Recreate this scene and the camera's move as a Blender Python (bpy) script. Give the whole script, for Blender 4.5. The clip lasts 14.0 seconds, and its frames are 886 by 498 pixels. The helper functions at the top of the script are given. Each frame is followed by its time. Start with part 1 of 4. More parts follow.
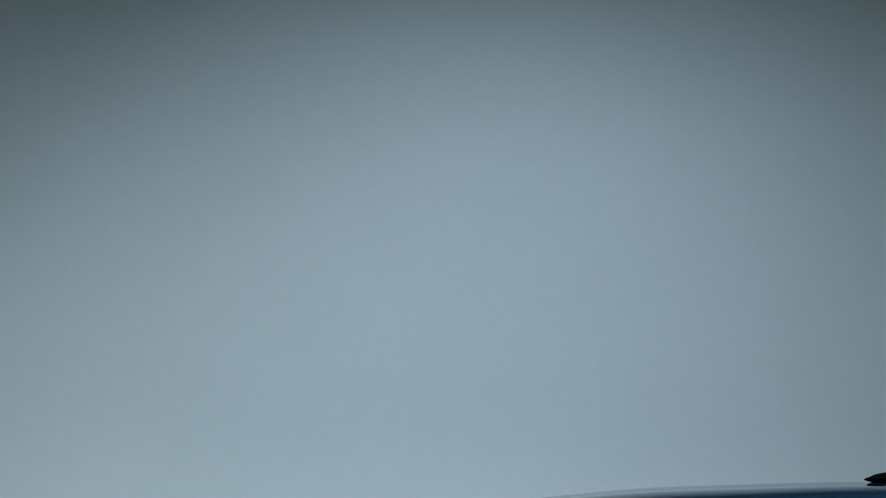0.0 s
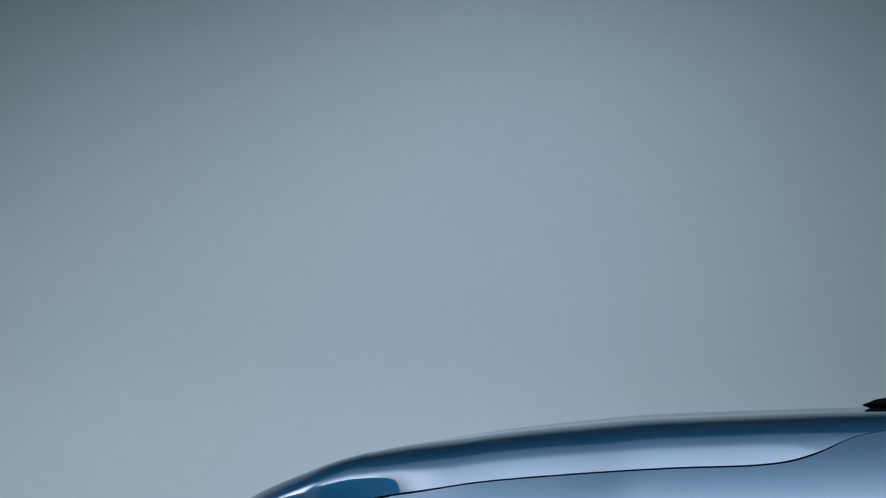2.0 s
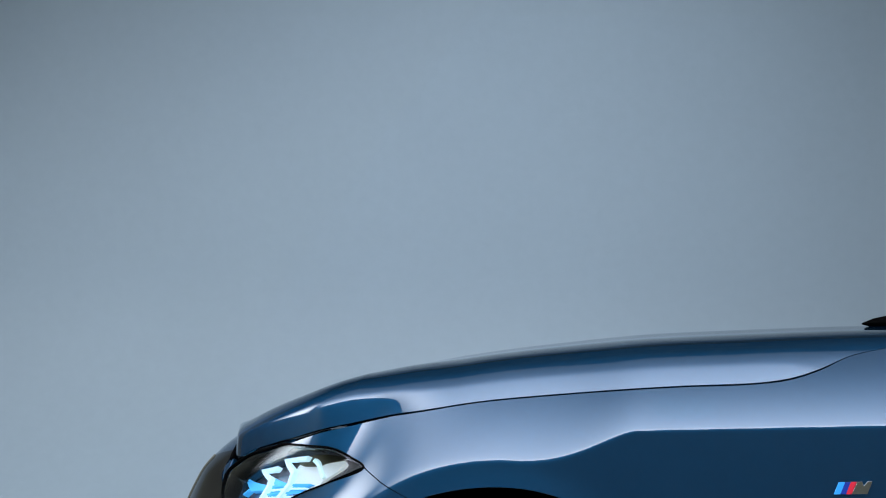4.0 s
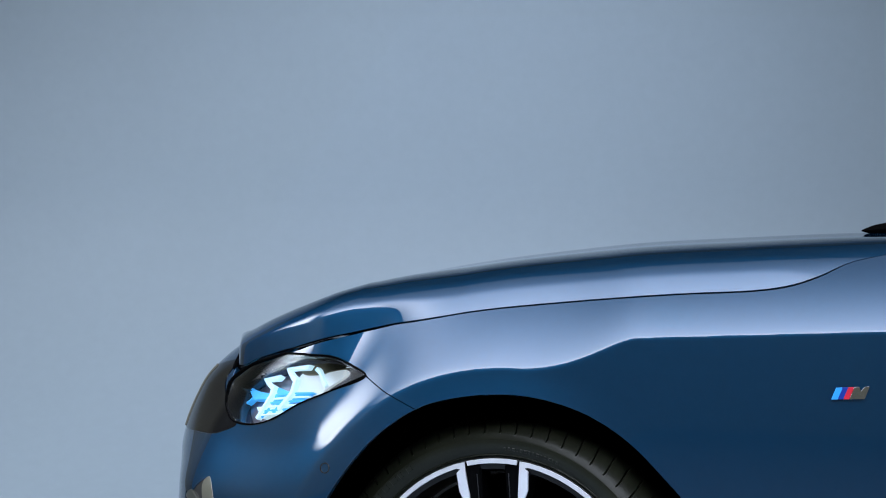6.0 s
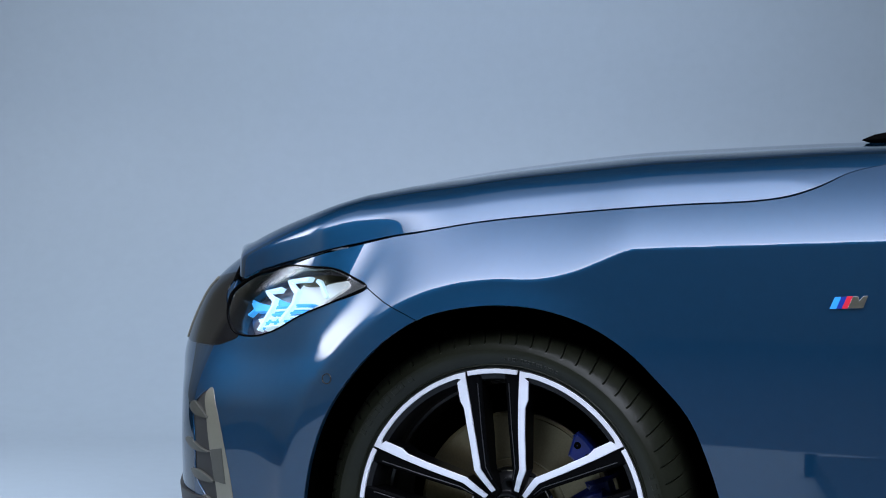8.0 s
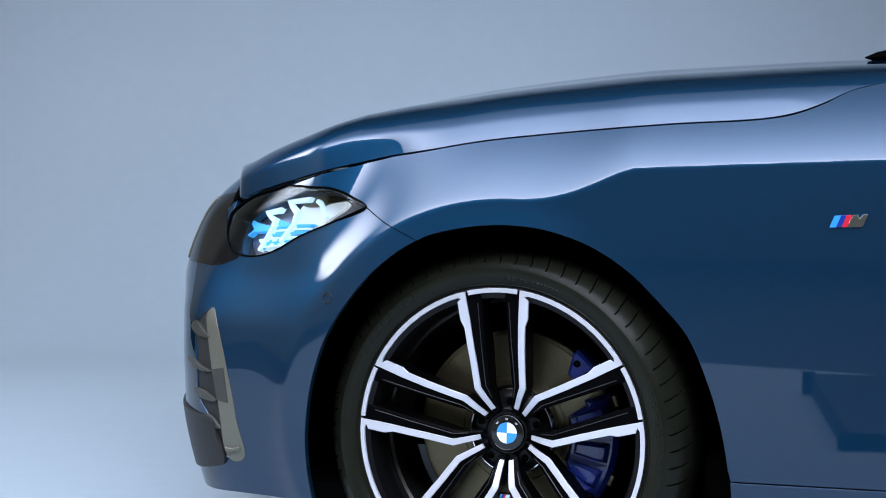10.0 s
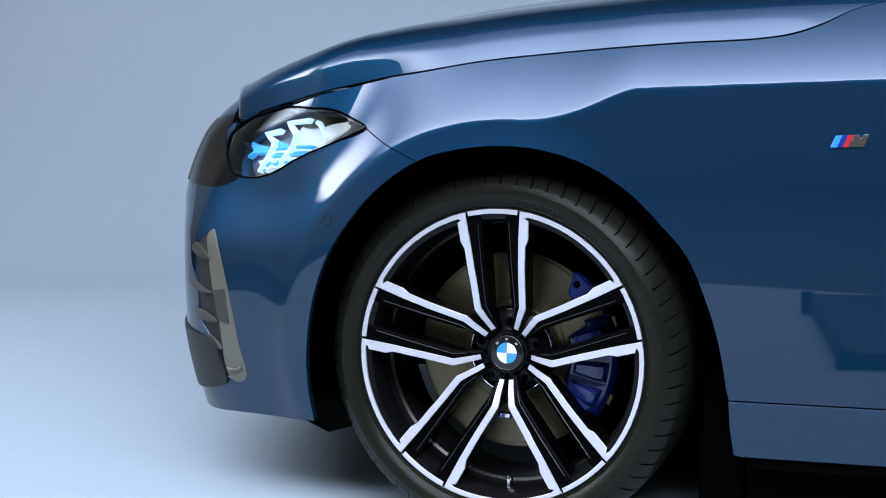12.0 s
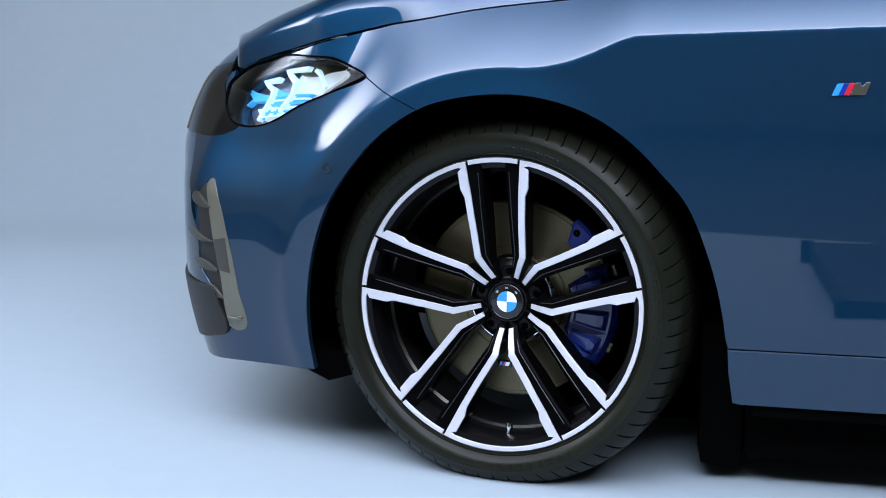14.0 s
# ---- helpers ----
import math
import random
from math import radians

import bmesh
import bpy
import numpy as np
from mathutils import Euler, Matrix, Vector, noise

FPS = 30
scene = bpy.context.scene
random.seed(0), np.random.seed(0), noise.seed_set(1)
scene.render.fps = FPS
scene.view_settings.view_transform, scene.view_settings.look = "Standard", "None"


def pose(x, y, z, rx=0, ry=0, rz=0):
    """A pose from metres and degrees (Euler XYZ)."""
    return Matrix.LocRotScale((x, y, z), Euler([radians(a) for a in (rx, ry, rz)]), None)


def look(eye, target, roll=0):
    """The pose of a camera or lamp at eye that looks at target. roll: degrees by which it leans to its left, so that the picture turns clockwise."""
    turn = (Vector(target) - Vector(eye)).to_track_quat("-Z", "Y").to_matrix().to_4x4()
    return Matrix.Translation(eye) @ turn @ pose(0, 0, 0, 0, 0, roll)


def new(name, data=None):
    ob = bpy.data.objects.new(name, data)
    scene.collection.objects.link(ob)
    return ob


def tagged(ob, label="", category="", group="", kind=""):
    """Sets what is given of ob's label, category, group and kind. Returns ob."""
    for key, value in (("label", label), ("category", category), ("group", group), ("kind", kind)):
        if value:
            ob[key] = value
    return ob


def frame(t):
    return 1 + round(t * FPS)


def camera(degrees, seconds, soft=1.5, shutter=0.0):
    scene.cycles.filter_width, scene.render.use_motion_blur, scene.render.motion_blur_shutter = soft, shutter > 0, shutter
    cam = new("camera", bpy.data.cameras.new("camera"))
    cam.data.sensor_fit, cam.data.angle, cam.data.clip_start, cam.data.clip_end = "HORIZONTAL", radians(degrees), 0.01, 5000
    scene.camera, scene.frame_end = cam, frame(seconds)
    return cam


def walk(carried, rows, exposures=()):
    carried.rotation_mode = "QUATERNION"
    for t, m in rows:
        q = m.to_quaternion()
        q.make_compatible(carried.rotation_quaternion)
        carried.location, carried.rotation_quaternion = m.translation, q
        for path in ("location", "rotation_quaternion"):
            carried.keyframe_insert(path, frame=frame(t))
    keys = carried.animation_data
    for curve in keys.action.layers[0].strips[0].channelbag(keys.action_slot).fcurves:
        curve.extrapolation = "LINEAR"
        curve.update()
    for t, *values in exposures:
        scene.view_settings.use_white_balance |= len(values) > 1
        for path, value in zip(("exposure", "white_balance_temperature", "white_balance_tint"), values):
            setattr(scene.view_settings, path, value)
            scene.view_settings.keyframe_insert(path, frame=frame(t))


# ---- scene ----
cam = camera(36.44, 14.0, 1.0)
EYE = (0.438, -2.333, 0.860)
# seconds, tilt above level, lean, heading
PATH = (
    (0.0, 12.792, -1.445, 13.101),
    (0.5, 12.133, -1.370, 13.124),
    (1.0, 11.370, -1.285, 13.149),
    (1.5, 10.602, -1.201, 13.171),
    (2.0, 9.795, -1.115, 13.192),
    (2.5, 9.087, -1.041, 13.209),
    (3.0, 8.233, -0.955, 13.226),
    (5.3, 4.021, -0.571, 13.282),
    (5.5, 3.617, -0.538, 13.284),
    (6.0, 2.597, -0.457, 13.290),
    (6.5, 1.689, -0.389, 13.293),
    (7.0, 0.833, -0.329, 13.295),
    (7.5, -0.096, -0.267, 13.296),
    (8.0, -1.166, -0.200, 13.295),
    (10.3, -5.046, -0.004, 13.285),
    (10.5, -5.371, 0.009, 13.284),
    (11.0, -6.291, 0.044, 13.280),
    (11.5, -7.213, 0.075, 13.277),
    (12.0, -7.937, 0.097, 13.275),
    (12.5, -8.389, 0.109, 13.274),
    (13.0, -9.038, 0.124, 13.273),
    (13.5, -9.645, 0.137, 13.272),
    (14.0, -10.113, 0.146, 13.271),
)
walk(cam, [(t, pose(*EYE, 90 + tilt, lean, turn)) for t, tilt, lean, turn in PATH],
     [(0.0, -0.09, 7250, -2), (3.0, -0.11, 6950, 2), (6.0, -0.08, 6600, 7), (8.0, 0.0, 6500, 10), (14.0, 0.0, 6500, 10)])

# ---- light ----
world = bpy.data.worlds.new("studio")
scene.world = world
world.use_nodes = True
world.node_tree.nodes["Background"].inputs[0].default_value = (0.35, 0.42, 0.40, 1)
world.node_tree.nodes["Background"].inputs[1].default_value = 0.03


def area_lamp(name, eye, target, sx, sy, watts, colour, roll=0):
    lamp = bpy.data.lights.new(name, "AREA")
    lamp.shape, lamp.size, lamp.size_y, lamp.energy, lamp.color = "RECTANGLE", sx, sy, watts, colour
    ob = new(name, lamp)
    ob.matrix_world = look(eye, target, roll)
    return ob


def feather(ob, margins):
    """Cloth front of a softbox that dims towards its edges: margins along its x- and x+, y- and y+ sides."""
    lamp = ob.data
    lamp.use_nodes = True
    nt = lamp.node_tree
    where = nt.nodes.new("ShaderNodeNewGeometry")
    split = nt.nodes.new("ShaderNodeSeparateXYZ")
    nt.links.new(where.outputs["Parametric"], split.inputs[0])
    last = None
    for i, wide in enumerate(margins):
        if not wide:
            continue
        ramp = nt.nodes.new("ShaderNodeMapRange")
        ramp.interpolation_type = "SMOOTHSTEP"
        ramp.inputs["From Min"].default_value = i % 2
        ramp.inputs["From Max"].default_value = 1 - wide if i % 2 else wide
        ramp.inputs["To Min"].default_value, ramp.inputs["To Max"].default_value = 0.04, 1.0
        nt.links.new(split.outputs[i // 2], ramp.inputs["Value"])
        if last is None:
            last = ramp
        else:
            mul = nt.nodes.new("ShaderNodeMath")
            mul.operation = "MULTIPLY"
            nt.links.new(last.outputs[0], mul.inputs[0])
            nt.links.new(ramp.outputs[0], mul.inputs[1])
            last = mul
    nt.links.new(last.outputs[0], nt.nodes["Emission"].inputs["Strength"])


overhead = area_lamp("overhead_softbox", (-0.85, -1.80, 4.1), (-0.85, -1.799, 0.0), 9.2, 4.9, 2620, (0.78, 0.84, 1.03))
feather(overhead, (0.34, 0, 0, 1.35))
front = area_lamp("front_softbox", (-3.72, 0.27, 3.04), (-0.37, 1.17, 1.04), 3.2, 2.4, 250, (0.80, 0.85, 1.0))
feather(front, (0.70, 0.30, 0.07, 0.80))
front.data.spread = radians(142)
background = area_lamp("background_softbox", (-0.15, 2.0, 3.7), (-0.55, 4.5, 1.3), 2.4, 0.6, 16, (0.72, 0.82, 1.05))
background.data.spread = radians(110)

# ---- materials ----


def mat(name, colour, rough=0.5, metal=0.0, coat=0.0, scale=60.0, vary=0.08, bump=0.0, spec=0.5, grain=1.0):
    m = bpy.data.materials.new(name)
    m.use_nodes = True
    nt = m.node_tree
    b = nt.nodes["Principled BSDF"]
    b.inputs["Roughness"].default_value = rough
    b.inputs["Metallic"].default_value = metal
    b.inputs["Coat Weight"].default_value = coat
    b.inputs["Coat Roughness"].default_value = 0.02
    b.inputs["Specular IOR Level"].default_value = spec
    co = nt.nodes.new("ShaderNodeTexCoord")
    big = nt.nodes.new("ShaderNodeTexNoise")
    big.inputs["Scale"].default_value = scale * 0.06
    big.inputs["Detail"].default_value = 4
    fine = nt.nodes.new("ShaderNodeTexNoise")
    fine.inputs["Scale"].default_value = scale
    fine.inputs["Detail"].default_value = 3
    nt.links.new(co.outputs["Object"], big.inputs["Vector"])
    nt.links.new(co.outputs["Object"], fine.inputs["Vector"])
    add = nt.nodes.new("ShaderNodeMath")
    add.operation = "ADD"
    nt.links.new(big.outputs["Fac"], add.inputs[0])
    nt.links.new(fine.outputs["Fac"], add.inputs[1])
    ramp = nt.nodes.new("ShaderNodeMapRange")
    ramp.inputs["From Min"].default_value, ramp.inputs["From Max"].default_value = 0.6, 1.4
    ramp.inputs["To Min"].default_value, ramp.inputs["To Max"].default_value = 1 - vary, 1 + vary
    nt.links.new(add.outputs[0], ramp.inputs["Value"])
    mul = nt.nodes.new("ShaderNodeVectorMath")
    mul.operation = "SCALE"
    mul.inputs[0].default_value = colour
    nt.links.new(ramp.outputs[0], mul.inputs["Scale"])
    nt.links.new(mul.outputs[0], b.inputs["Base Color"])
    if bump:
        bp = nt.nodes.new("ShaderNodeBump")
        bp.inputs["Strength"].default_value, bp.inputs["Distance"].default_value = bump, 0.002
        nt.links.new(fine.outputs["Fac"], bp.inputs["Height"])
        nt.links.new(bp.outputs[0], b.inputs["Normal"])
    return m


PAINT = mat("blue_metallic_paint", (0.0064, 0.041, 0.091), 0.54, 1.0, 1.0, 900, 0.05)
PAINT.node_tree.nodes["Principled BSDF"].inputs["Coat IOR"].default_value = 1.56
PAINT.node_tree.nodes["Principled BSDF"].inputs["Specular Tint"].default_value = (0.04, 0.10, 0.16, 1)
BLACK = mat("gloss_black_plastic", (0.006, 0.006, 0.0065), 0.2, 0, 0.2, 200, 0.1)
MATT = mat("matt_black_plastic", (0.0015, 0.0015, 0.0015), 0.9, 0, 0, 150, 0.2, 0.1, 0.01)
RUBBER = mat("tyre_rubber", (0.0090, 0.0100, 0.0062), 0.33, 0, 0, 220, 0.3, 0.12, 0.16)
RIM_BLACK = mat("satin_black_alloy", (0.004, 0.004, 0.0045), 0.3, 0.0, 0, 300, 0.15, 0, 0.18)
MACHINED = mat("machined_aluminium", (0.62, 0.63, 0.68), 0.28, 0.25, 0.4, 400, 0.05)
STEEL = mat("brushed_steel", (0.17, 0.145, 0.09), 0.36, 1.0, 0, 300, 0.15, 0.05)
CALIPER = mat("blue_caliper_paint", (0.004, 0.014, 0.125), 0.32, 0.0, 0.8, 200, 0.1)
CHROME = mat("chrome", (0.75, 0.75, 0.76), 0.12, 1.0, 0, 200, 0.04)
SATIN = mat("satin_grey_trim", (0.13, 0.127, 0.097), 0.38, 0.4, 0.2, 200, 0.06)
WHITE = mat("studio_grey_paint", (0.325, 0.395, 0.443), 0.6, 0, 0, 18, 0.03, 0.02)
OLIVE = mat("olive_studio_wall", (0.30, 0.29, 0.21), 0.8, 0, 0, 12, 0.15)
DARKWALL = mat("dark_studio_wall", (0.12, 0.12, 0.085), 0.8, 0, 0, 12, 0.2)
DARKFLOOR = mat("dark_floor", (0.06, 0.063, 0.068), 0.7, 0, 0, 14, 0.2)

VENT_GREY = mat("olive_grey_plastic", (0.036, 0.036, 0.028), 0.42, 0.2, 0.1, 200, 0.1, 0.02)
BADGE_RED = mat("red_enamel", (0.55, 0.02, 0.04), 0.25, 0, 0.5, 200, 0.03)
BADGE_NAVY = mat("dark_blue_enamel", (0.01, 0.03, 0.25), 0.25, 0, 0.5, 200, 0.03)


def clear_plastic(name, tint, gloss):
    m = bpy.data.materials.new(name)
    m.use_nodes = True
    nt = m.node_tree
    nt.nodes.remove(nt.nodes["Principled BSDF"])
    clear = nt.nodes.new("ShaderNodeBsdfTransparent")
    clear.inputs[0].default_value = (*tint, 1)
    shine = nt.nodes.new("ShaderNodeBsdfGlossy")
    shine.inputs["Roughness"].default_value = 0.02
    mix = nt.nodes.new("ShaderNodeMixShader")
    edge = nt.nodes.new("ShaderNodeFresnel")
    edge.inputs[0].default_value = gloss
    nt.links.new(edge.outputs[0], mix.inputs[0])
    nt.links.new(clear.outputs[0], mix.inputs[1])
    nt.links.new(shine.outputs[0], mix.inputs[2])
    nt.links.new(mix.outputs[0], nt.nodes["Material Output"].inputs["Surface"])
    return m


def glowing(name, colour, strength, base):
    m = mat(name, base, 0.3, 0, 0.3, 200, 0.05)
    b = m.node_tree.nodes["Principled BSDF"]
    b.inputs["Emission Color"].default_value = (*colour, 1)
    b.inputs["Emission Strength"].default_value = strength
    return m


LENS = clear_plastic("clear_lamp_lens", (0.93, 0.95, 0.97), 1.42)
GUIDE = glowing("lit_light_guide", (0.62, 0.88, 1.0), 0.85, (0.30, 0.50, 0.62))
GUIDE_BLUE = glowing("lit_blue_accent", (0.05, 0.40, 1.0), 0.8, (0.05, 0.3, 0.6))
# Emission added to the reflector to make it whiter.
REFLECTOR = glowing("self_glowing_reflector", (0.78, 0.90, 1.0), 0.55, (0.42, 0.46, 0.50))
LAMP_BODY = mat("smoky_lamp_housing", (0.20, 0.20, 0.25), 0.30, 0.35, 0.5, 200, 0.1)
BRONZE = mat("bronze_lamp_trim", (0.09, 0.08, 0.055), 0.32, 0.6, 0.3, 200, 0.1)
DARK_GLOSS = mat("dark_gloss_trim", (0.004, 0.004, 0.005), 0.14, 0, 0, 200, 0.1, 0, 0.14)
SATIN_BLACK = mat("satin_black_plastic", (0.012, 0.012, 0.0115), 0.5, 0, 0, 200, 0.12, 0.03, 0.3)


# ---- body surfaces ----
# x runs to the rear of the car, y across it to its far side, z up; the near front wheel stands at x = 0, y = 0.
MID = 0.92          # the car's centre plane
HUB_Z = 0.335
ROUND_X = -0.22     # where the flank begins to turn into the nose
POWER = 2.6


def spline(points, n=10, closed=False):
    """Catmull-Rom through points of any dimension."""
    p = [np.array(q, float) for q in points]
    m = len(p)
    out = []
    for i in range(m if closed else m - 1):
        if closed:
            a, b, c, d = p[i - 1], p[i], p[(i + 1) % m], p[(i + 2) % m]
        else:
            b, c = p[i], p[i + 1]
            a = p[i - 1] if i else 2 * b - c
            d = p[i + 2] if i + 2 < m else 2 * c - b
        ab, bc, cd = [max(np.linalg.norm(v), 1e-6) ** 0.5 for v in (b - a, c - b, d - c)]
        for k in range(n):
            t = k / n
            m1 = bc * ((b - a) / ab - (c - a) / (ab + bc) + (c - b) / bc)
            m2 = bc * ((c - b) / bc - (d - b) / (bc + cd) + (d - c) / cd)
            out.append((2 * t**3 - 3 * t**2 + 1) * b + (t**3 - 2 * t**2 + t) * m1 + (3 * t**2 - 2 * t**3) * c + (t**3 - t**2) * m2)
    if not closed:
        out.append(p[-1])
    return np.array(out)


def smooth(a, b, x):
    t = np.clip((x - a) / (b - a), 0, 1)
    return t * t * (3 - 2 * t)


def softplus(x, k):
    return k * np.logaddexp(0, x / k)


def nose_x(z):
    """How far forward the nose reaches at height z."""
    return -0.846 + 0.55 * np.clip(0.33 - z, 0, 1) ** 1.5 + 1.05 * np.clip(z - 0.56, 0, 1) ** 1.5 + 5.0 * np.clip(z - 0.70, 0, 1) ** 2


# arc length along the plan outline at bumper height, from the flank to the nose
_phi = np.linspace(0, np.pi / 2, 400)
_px = (ROUND_X + 0.846) * np.sin(_phi) ** (2 / POWER)
_py = MID * (1 - np.cos(_phi) ** (2 / POWER))
_arc = np.concatenate([[0], np.cumsum(np.hypot(np.diff(_px), np.diff(_py)))])
NOSE_U = -float(_arc[-1])


def round_arch(x, z):
    """Distance outside the flare of the wheel arch."""
    return np.hypot(x, z - HUB_Z) - 0.418


def crease_z(x):
    """Height of the flank's crease: over the arch, then along the shoulder."""
    over = HUB_Z + np.sqrt(np.maximum(0.418**2 - np.clip(x, -0.3, 0.3) ** 2, 0))
    k = smooth(0.02, 0.235, x)
    return over * (1 - k) + (0.802 + 0.038 * x) * k


def seam_z(x):
    """About how high the bonnet's shut line runs."""
    return 0.866 + 0.08 * x - 0.03 * np.clip(x, 0, 1)


def flank(u, z):
    """The skin of fender, bumper and sill: u metres along the plan outline (below 0 round the corner to the nose), z its height."""
    u, z = np.asarray(u, float), np.asarray(z, float)
    phi = np.interp(-u, _arc, _phi)
    front = u < 0
    reach = ROUND_X - nose_x(z)
    s, c = np.sin(phi), np.cos(phi)
    x = np.where(front, ROUND_X - reach * np.abs(s) ** (2 / POWER), ROUND_X + u)
    y = np.where(front, MID * (1 - np.abs(c) ** (2 / POWER)), 0.0)
    nx = np.where(front, s ** (2 - 2 / POWER) / reach, 0.0)
    ny = np.where(front, c ** (2 - 2 / POWER) / MID, 1.0)
    ln = np.hypot(nx, ny) + 1e-9
    nx, ny = nx / ln, ny / ln
    t = round_arch(x, z)
    corner = smooth(-0.80, -0.50, u)
    # outside the flare the skin leans in, steepest next to it
    high = smooth(0.50, 0.64, z) * (1 - smooth(-0.30, -0.12, x))
    reach_in = 0.085 - 0.023 * high + 0.30 * smooth(-0.40, -0.10, x)
    lean = (0.42 + 0.20 * smooth(0.50, 0.62, z) + 0.25 * high) * corner
    front_in = lean * reach_in * (1 - np.exp(-softplus(t - 0.007, 0.006) / reach_in))
    fold = 1 - (softplus(z - 0.585, 0.022) - softplus(z - 0.72, 0.025)) / 0.135
    front_in = front_in - (0.030 * fold + 0.012 * (1 - smooth(0.40, 0.62, z))) * smooth(-0.44, -0.66, x) * smooth(-0.76, -0.50, u)
    c = crease_z(x)
    tall = np.maximum(seam_z(x) - c, 0.05)
    q = (z - c) / tall
    top_in = tall * (0.45 * softplus(q - 0.04, 0.020) + 0.17 * np.clip(q, 0, 2) ** 2)
    k = smooth(-0.30, 0.02, x)
    inward = front_in * (1 - k) + top_in * k
    inward = inward + 0.35 * np.clip(0.36 - z, 0, 1) ** 2 * smooth(-0.62, -0.4, x) + 0.05 * (z - 0.62) ** 2
    # the flare turns out towards the lip of the arch
    inward = inward + 0.155 * np.maximum(-softplus(-t - 0.004, 0.006), -0.05) * smooth(0.26, 0.02, x) * smooth(0.36, 0.60, z)
    return np.stack([x + nx * inward, y + ny * inward - 0.01, z + 0 * x], -1)

# ---- mesh helpers ----


def part(name, bm, material, parent=None, label="", smooth_faces=True, normals=None):
    me = bpy.data.meshes.new(name)
    if isinstance(bm, tuple):
        me.from_pydata(*bm)
    else:
        bm.normal_update()
        bm.to_mesh(me)
        bm.free()
    me.materials.append(material)
    if smooth_faces:
        me.polygons.foreach_set("use_smooth", [True] * len(me.polygons))
    if smooth_faces and normals is None:
        me.set_sharp_from_angle(angle=radians(32))
    if normals is not None:
        me.normals_split_custom_set_from_vertices(normals)
    ob = new(name, me)
    if parent:
        ob.parent = parent
    if label:
        tagged(ob, label)
    return ob


def inside(poly, pts):
    """Which of pts lie inside a closed polygon."""
    x, y = pts[:, 0], pts[:, 1]
    hit = np.zeros(len(pts), bool)
    a, b = poly, np.roll(poly, -1, 0)
    for (x0, y0), (x1, y1) in zip(a, b):
        cross = ((y0 > y) != (y1 > y)) & (x < (x1 - x0) * (y - y0) / (y1 - y0 + 1e-12) + x0)
        hit ^= cross
    return hit


def resample(poly, step, closed=True):
    """Cuts long edges into steps and keeps the corners."""
    q = np.vstack([poly, poly[:1]]) if closed else np.asarray(poly, float)
    out = []
    for p0, p1 in zip(q, q[1:]):
        d = np.linalg.norm(p1 - p0)
        if d < 1e-5:
            continue
        n = max(1, math.ceil(d / step - 0.3))
        out += [p0 + (p1 - p0) * k / n for k in range(n)]
    if not closed:
        out.append(q[-1])
    return np.array(out)


def inset(poly, d):
    """The polygon moved inwards by d."""
    a = np.roll(poly, 1, 0) - poly
    b = np.roll(poly, -1, 0) - poly
    tan = b / (np.linalg.norm(b, axis=1)[:, None] + 1e-9) - a / (np.linalg.norm(a, axis=1)[:, None] + 1e-9)
    nrm = np.stack([-tan[:, 1], tan[:, 0]], 1)
    nrm /= np.linalg.norm(nrm, axis=1)[:, None] + 1e-9
    area = np.sum(poly[:, 0] * np.roll(poly[:, 1], -1) - np.roll(poly[:, 0], -1) * poly[:, 1])
    return poly + nrm * d * (1 if area > 0 else -1)


def surface_normal(surface, uv, flip):
    e = 1e-4
    u, v = uv[:, 0], uv[:, 1]
    n = np.cross(surface(u + e, v) - surface(u - e, v), surface(u, v + e) - surface(u, v - e))
    n /= np.linalg.norm(n, axis=1)[:, None] + 1e-12
    return -n if flip else n


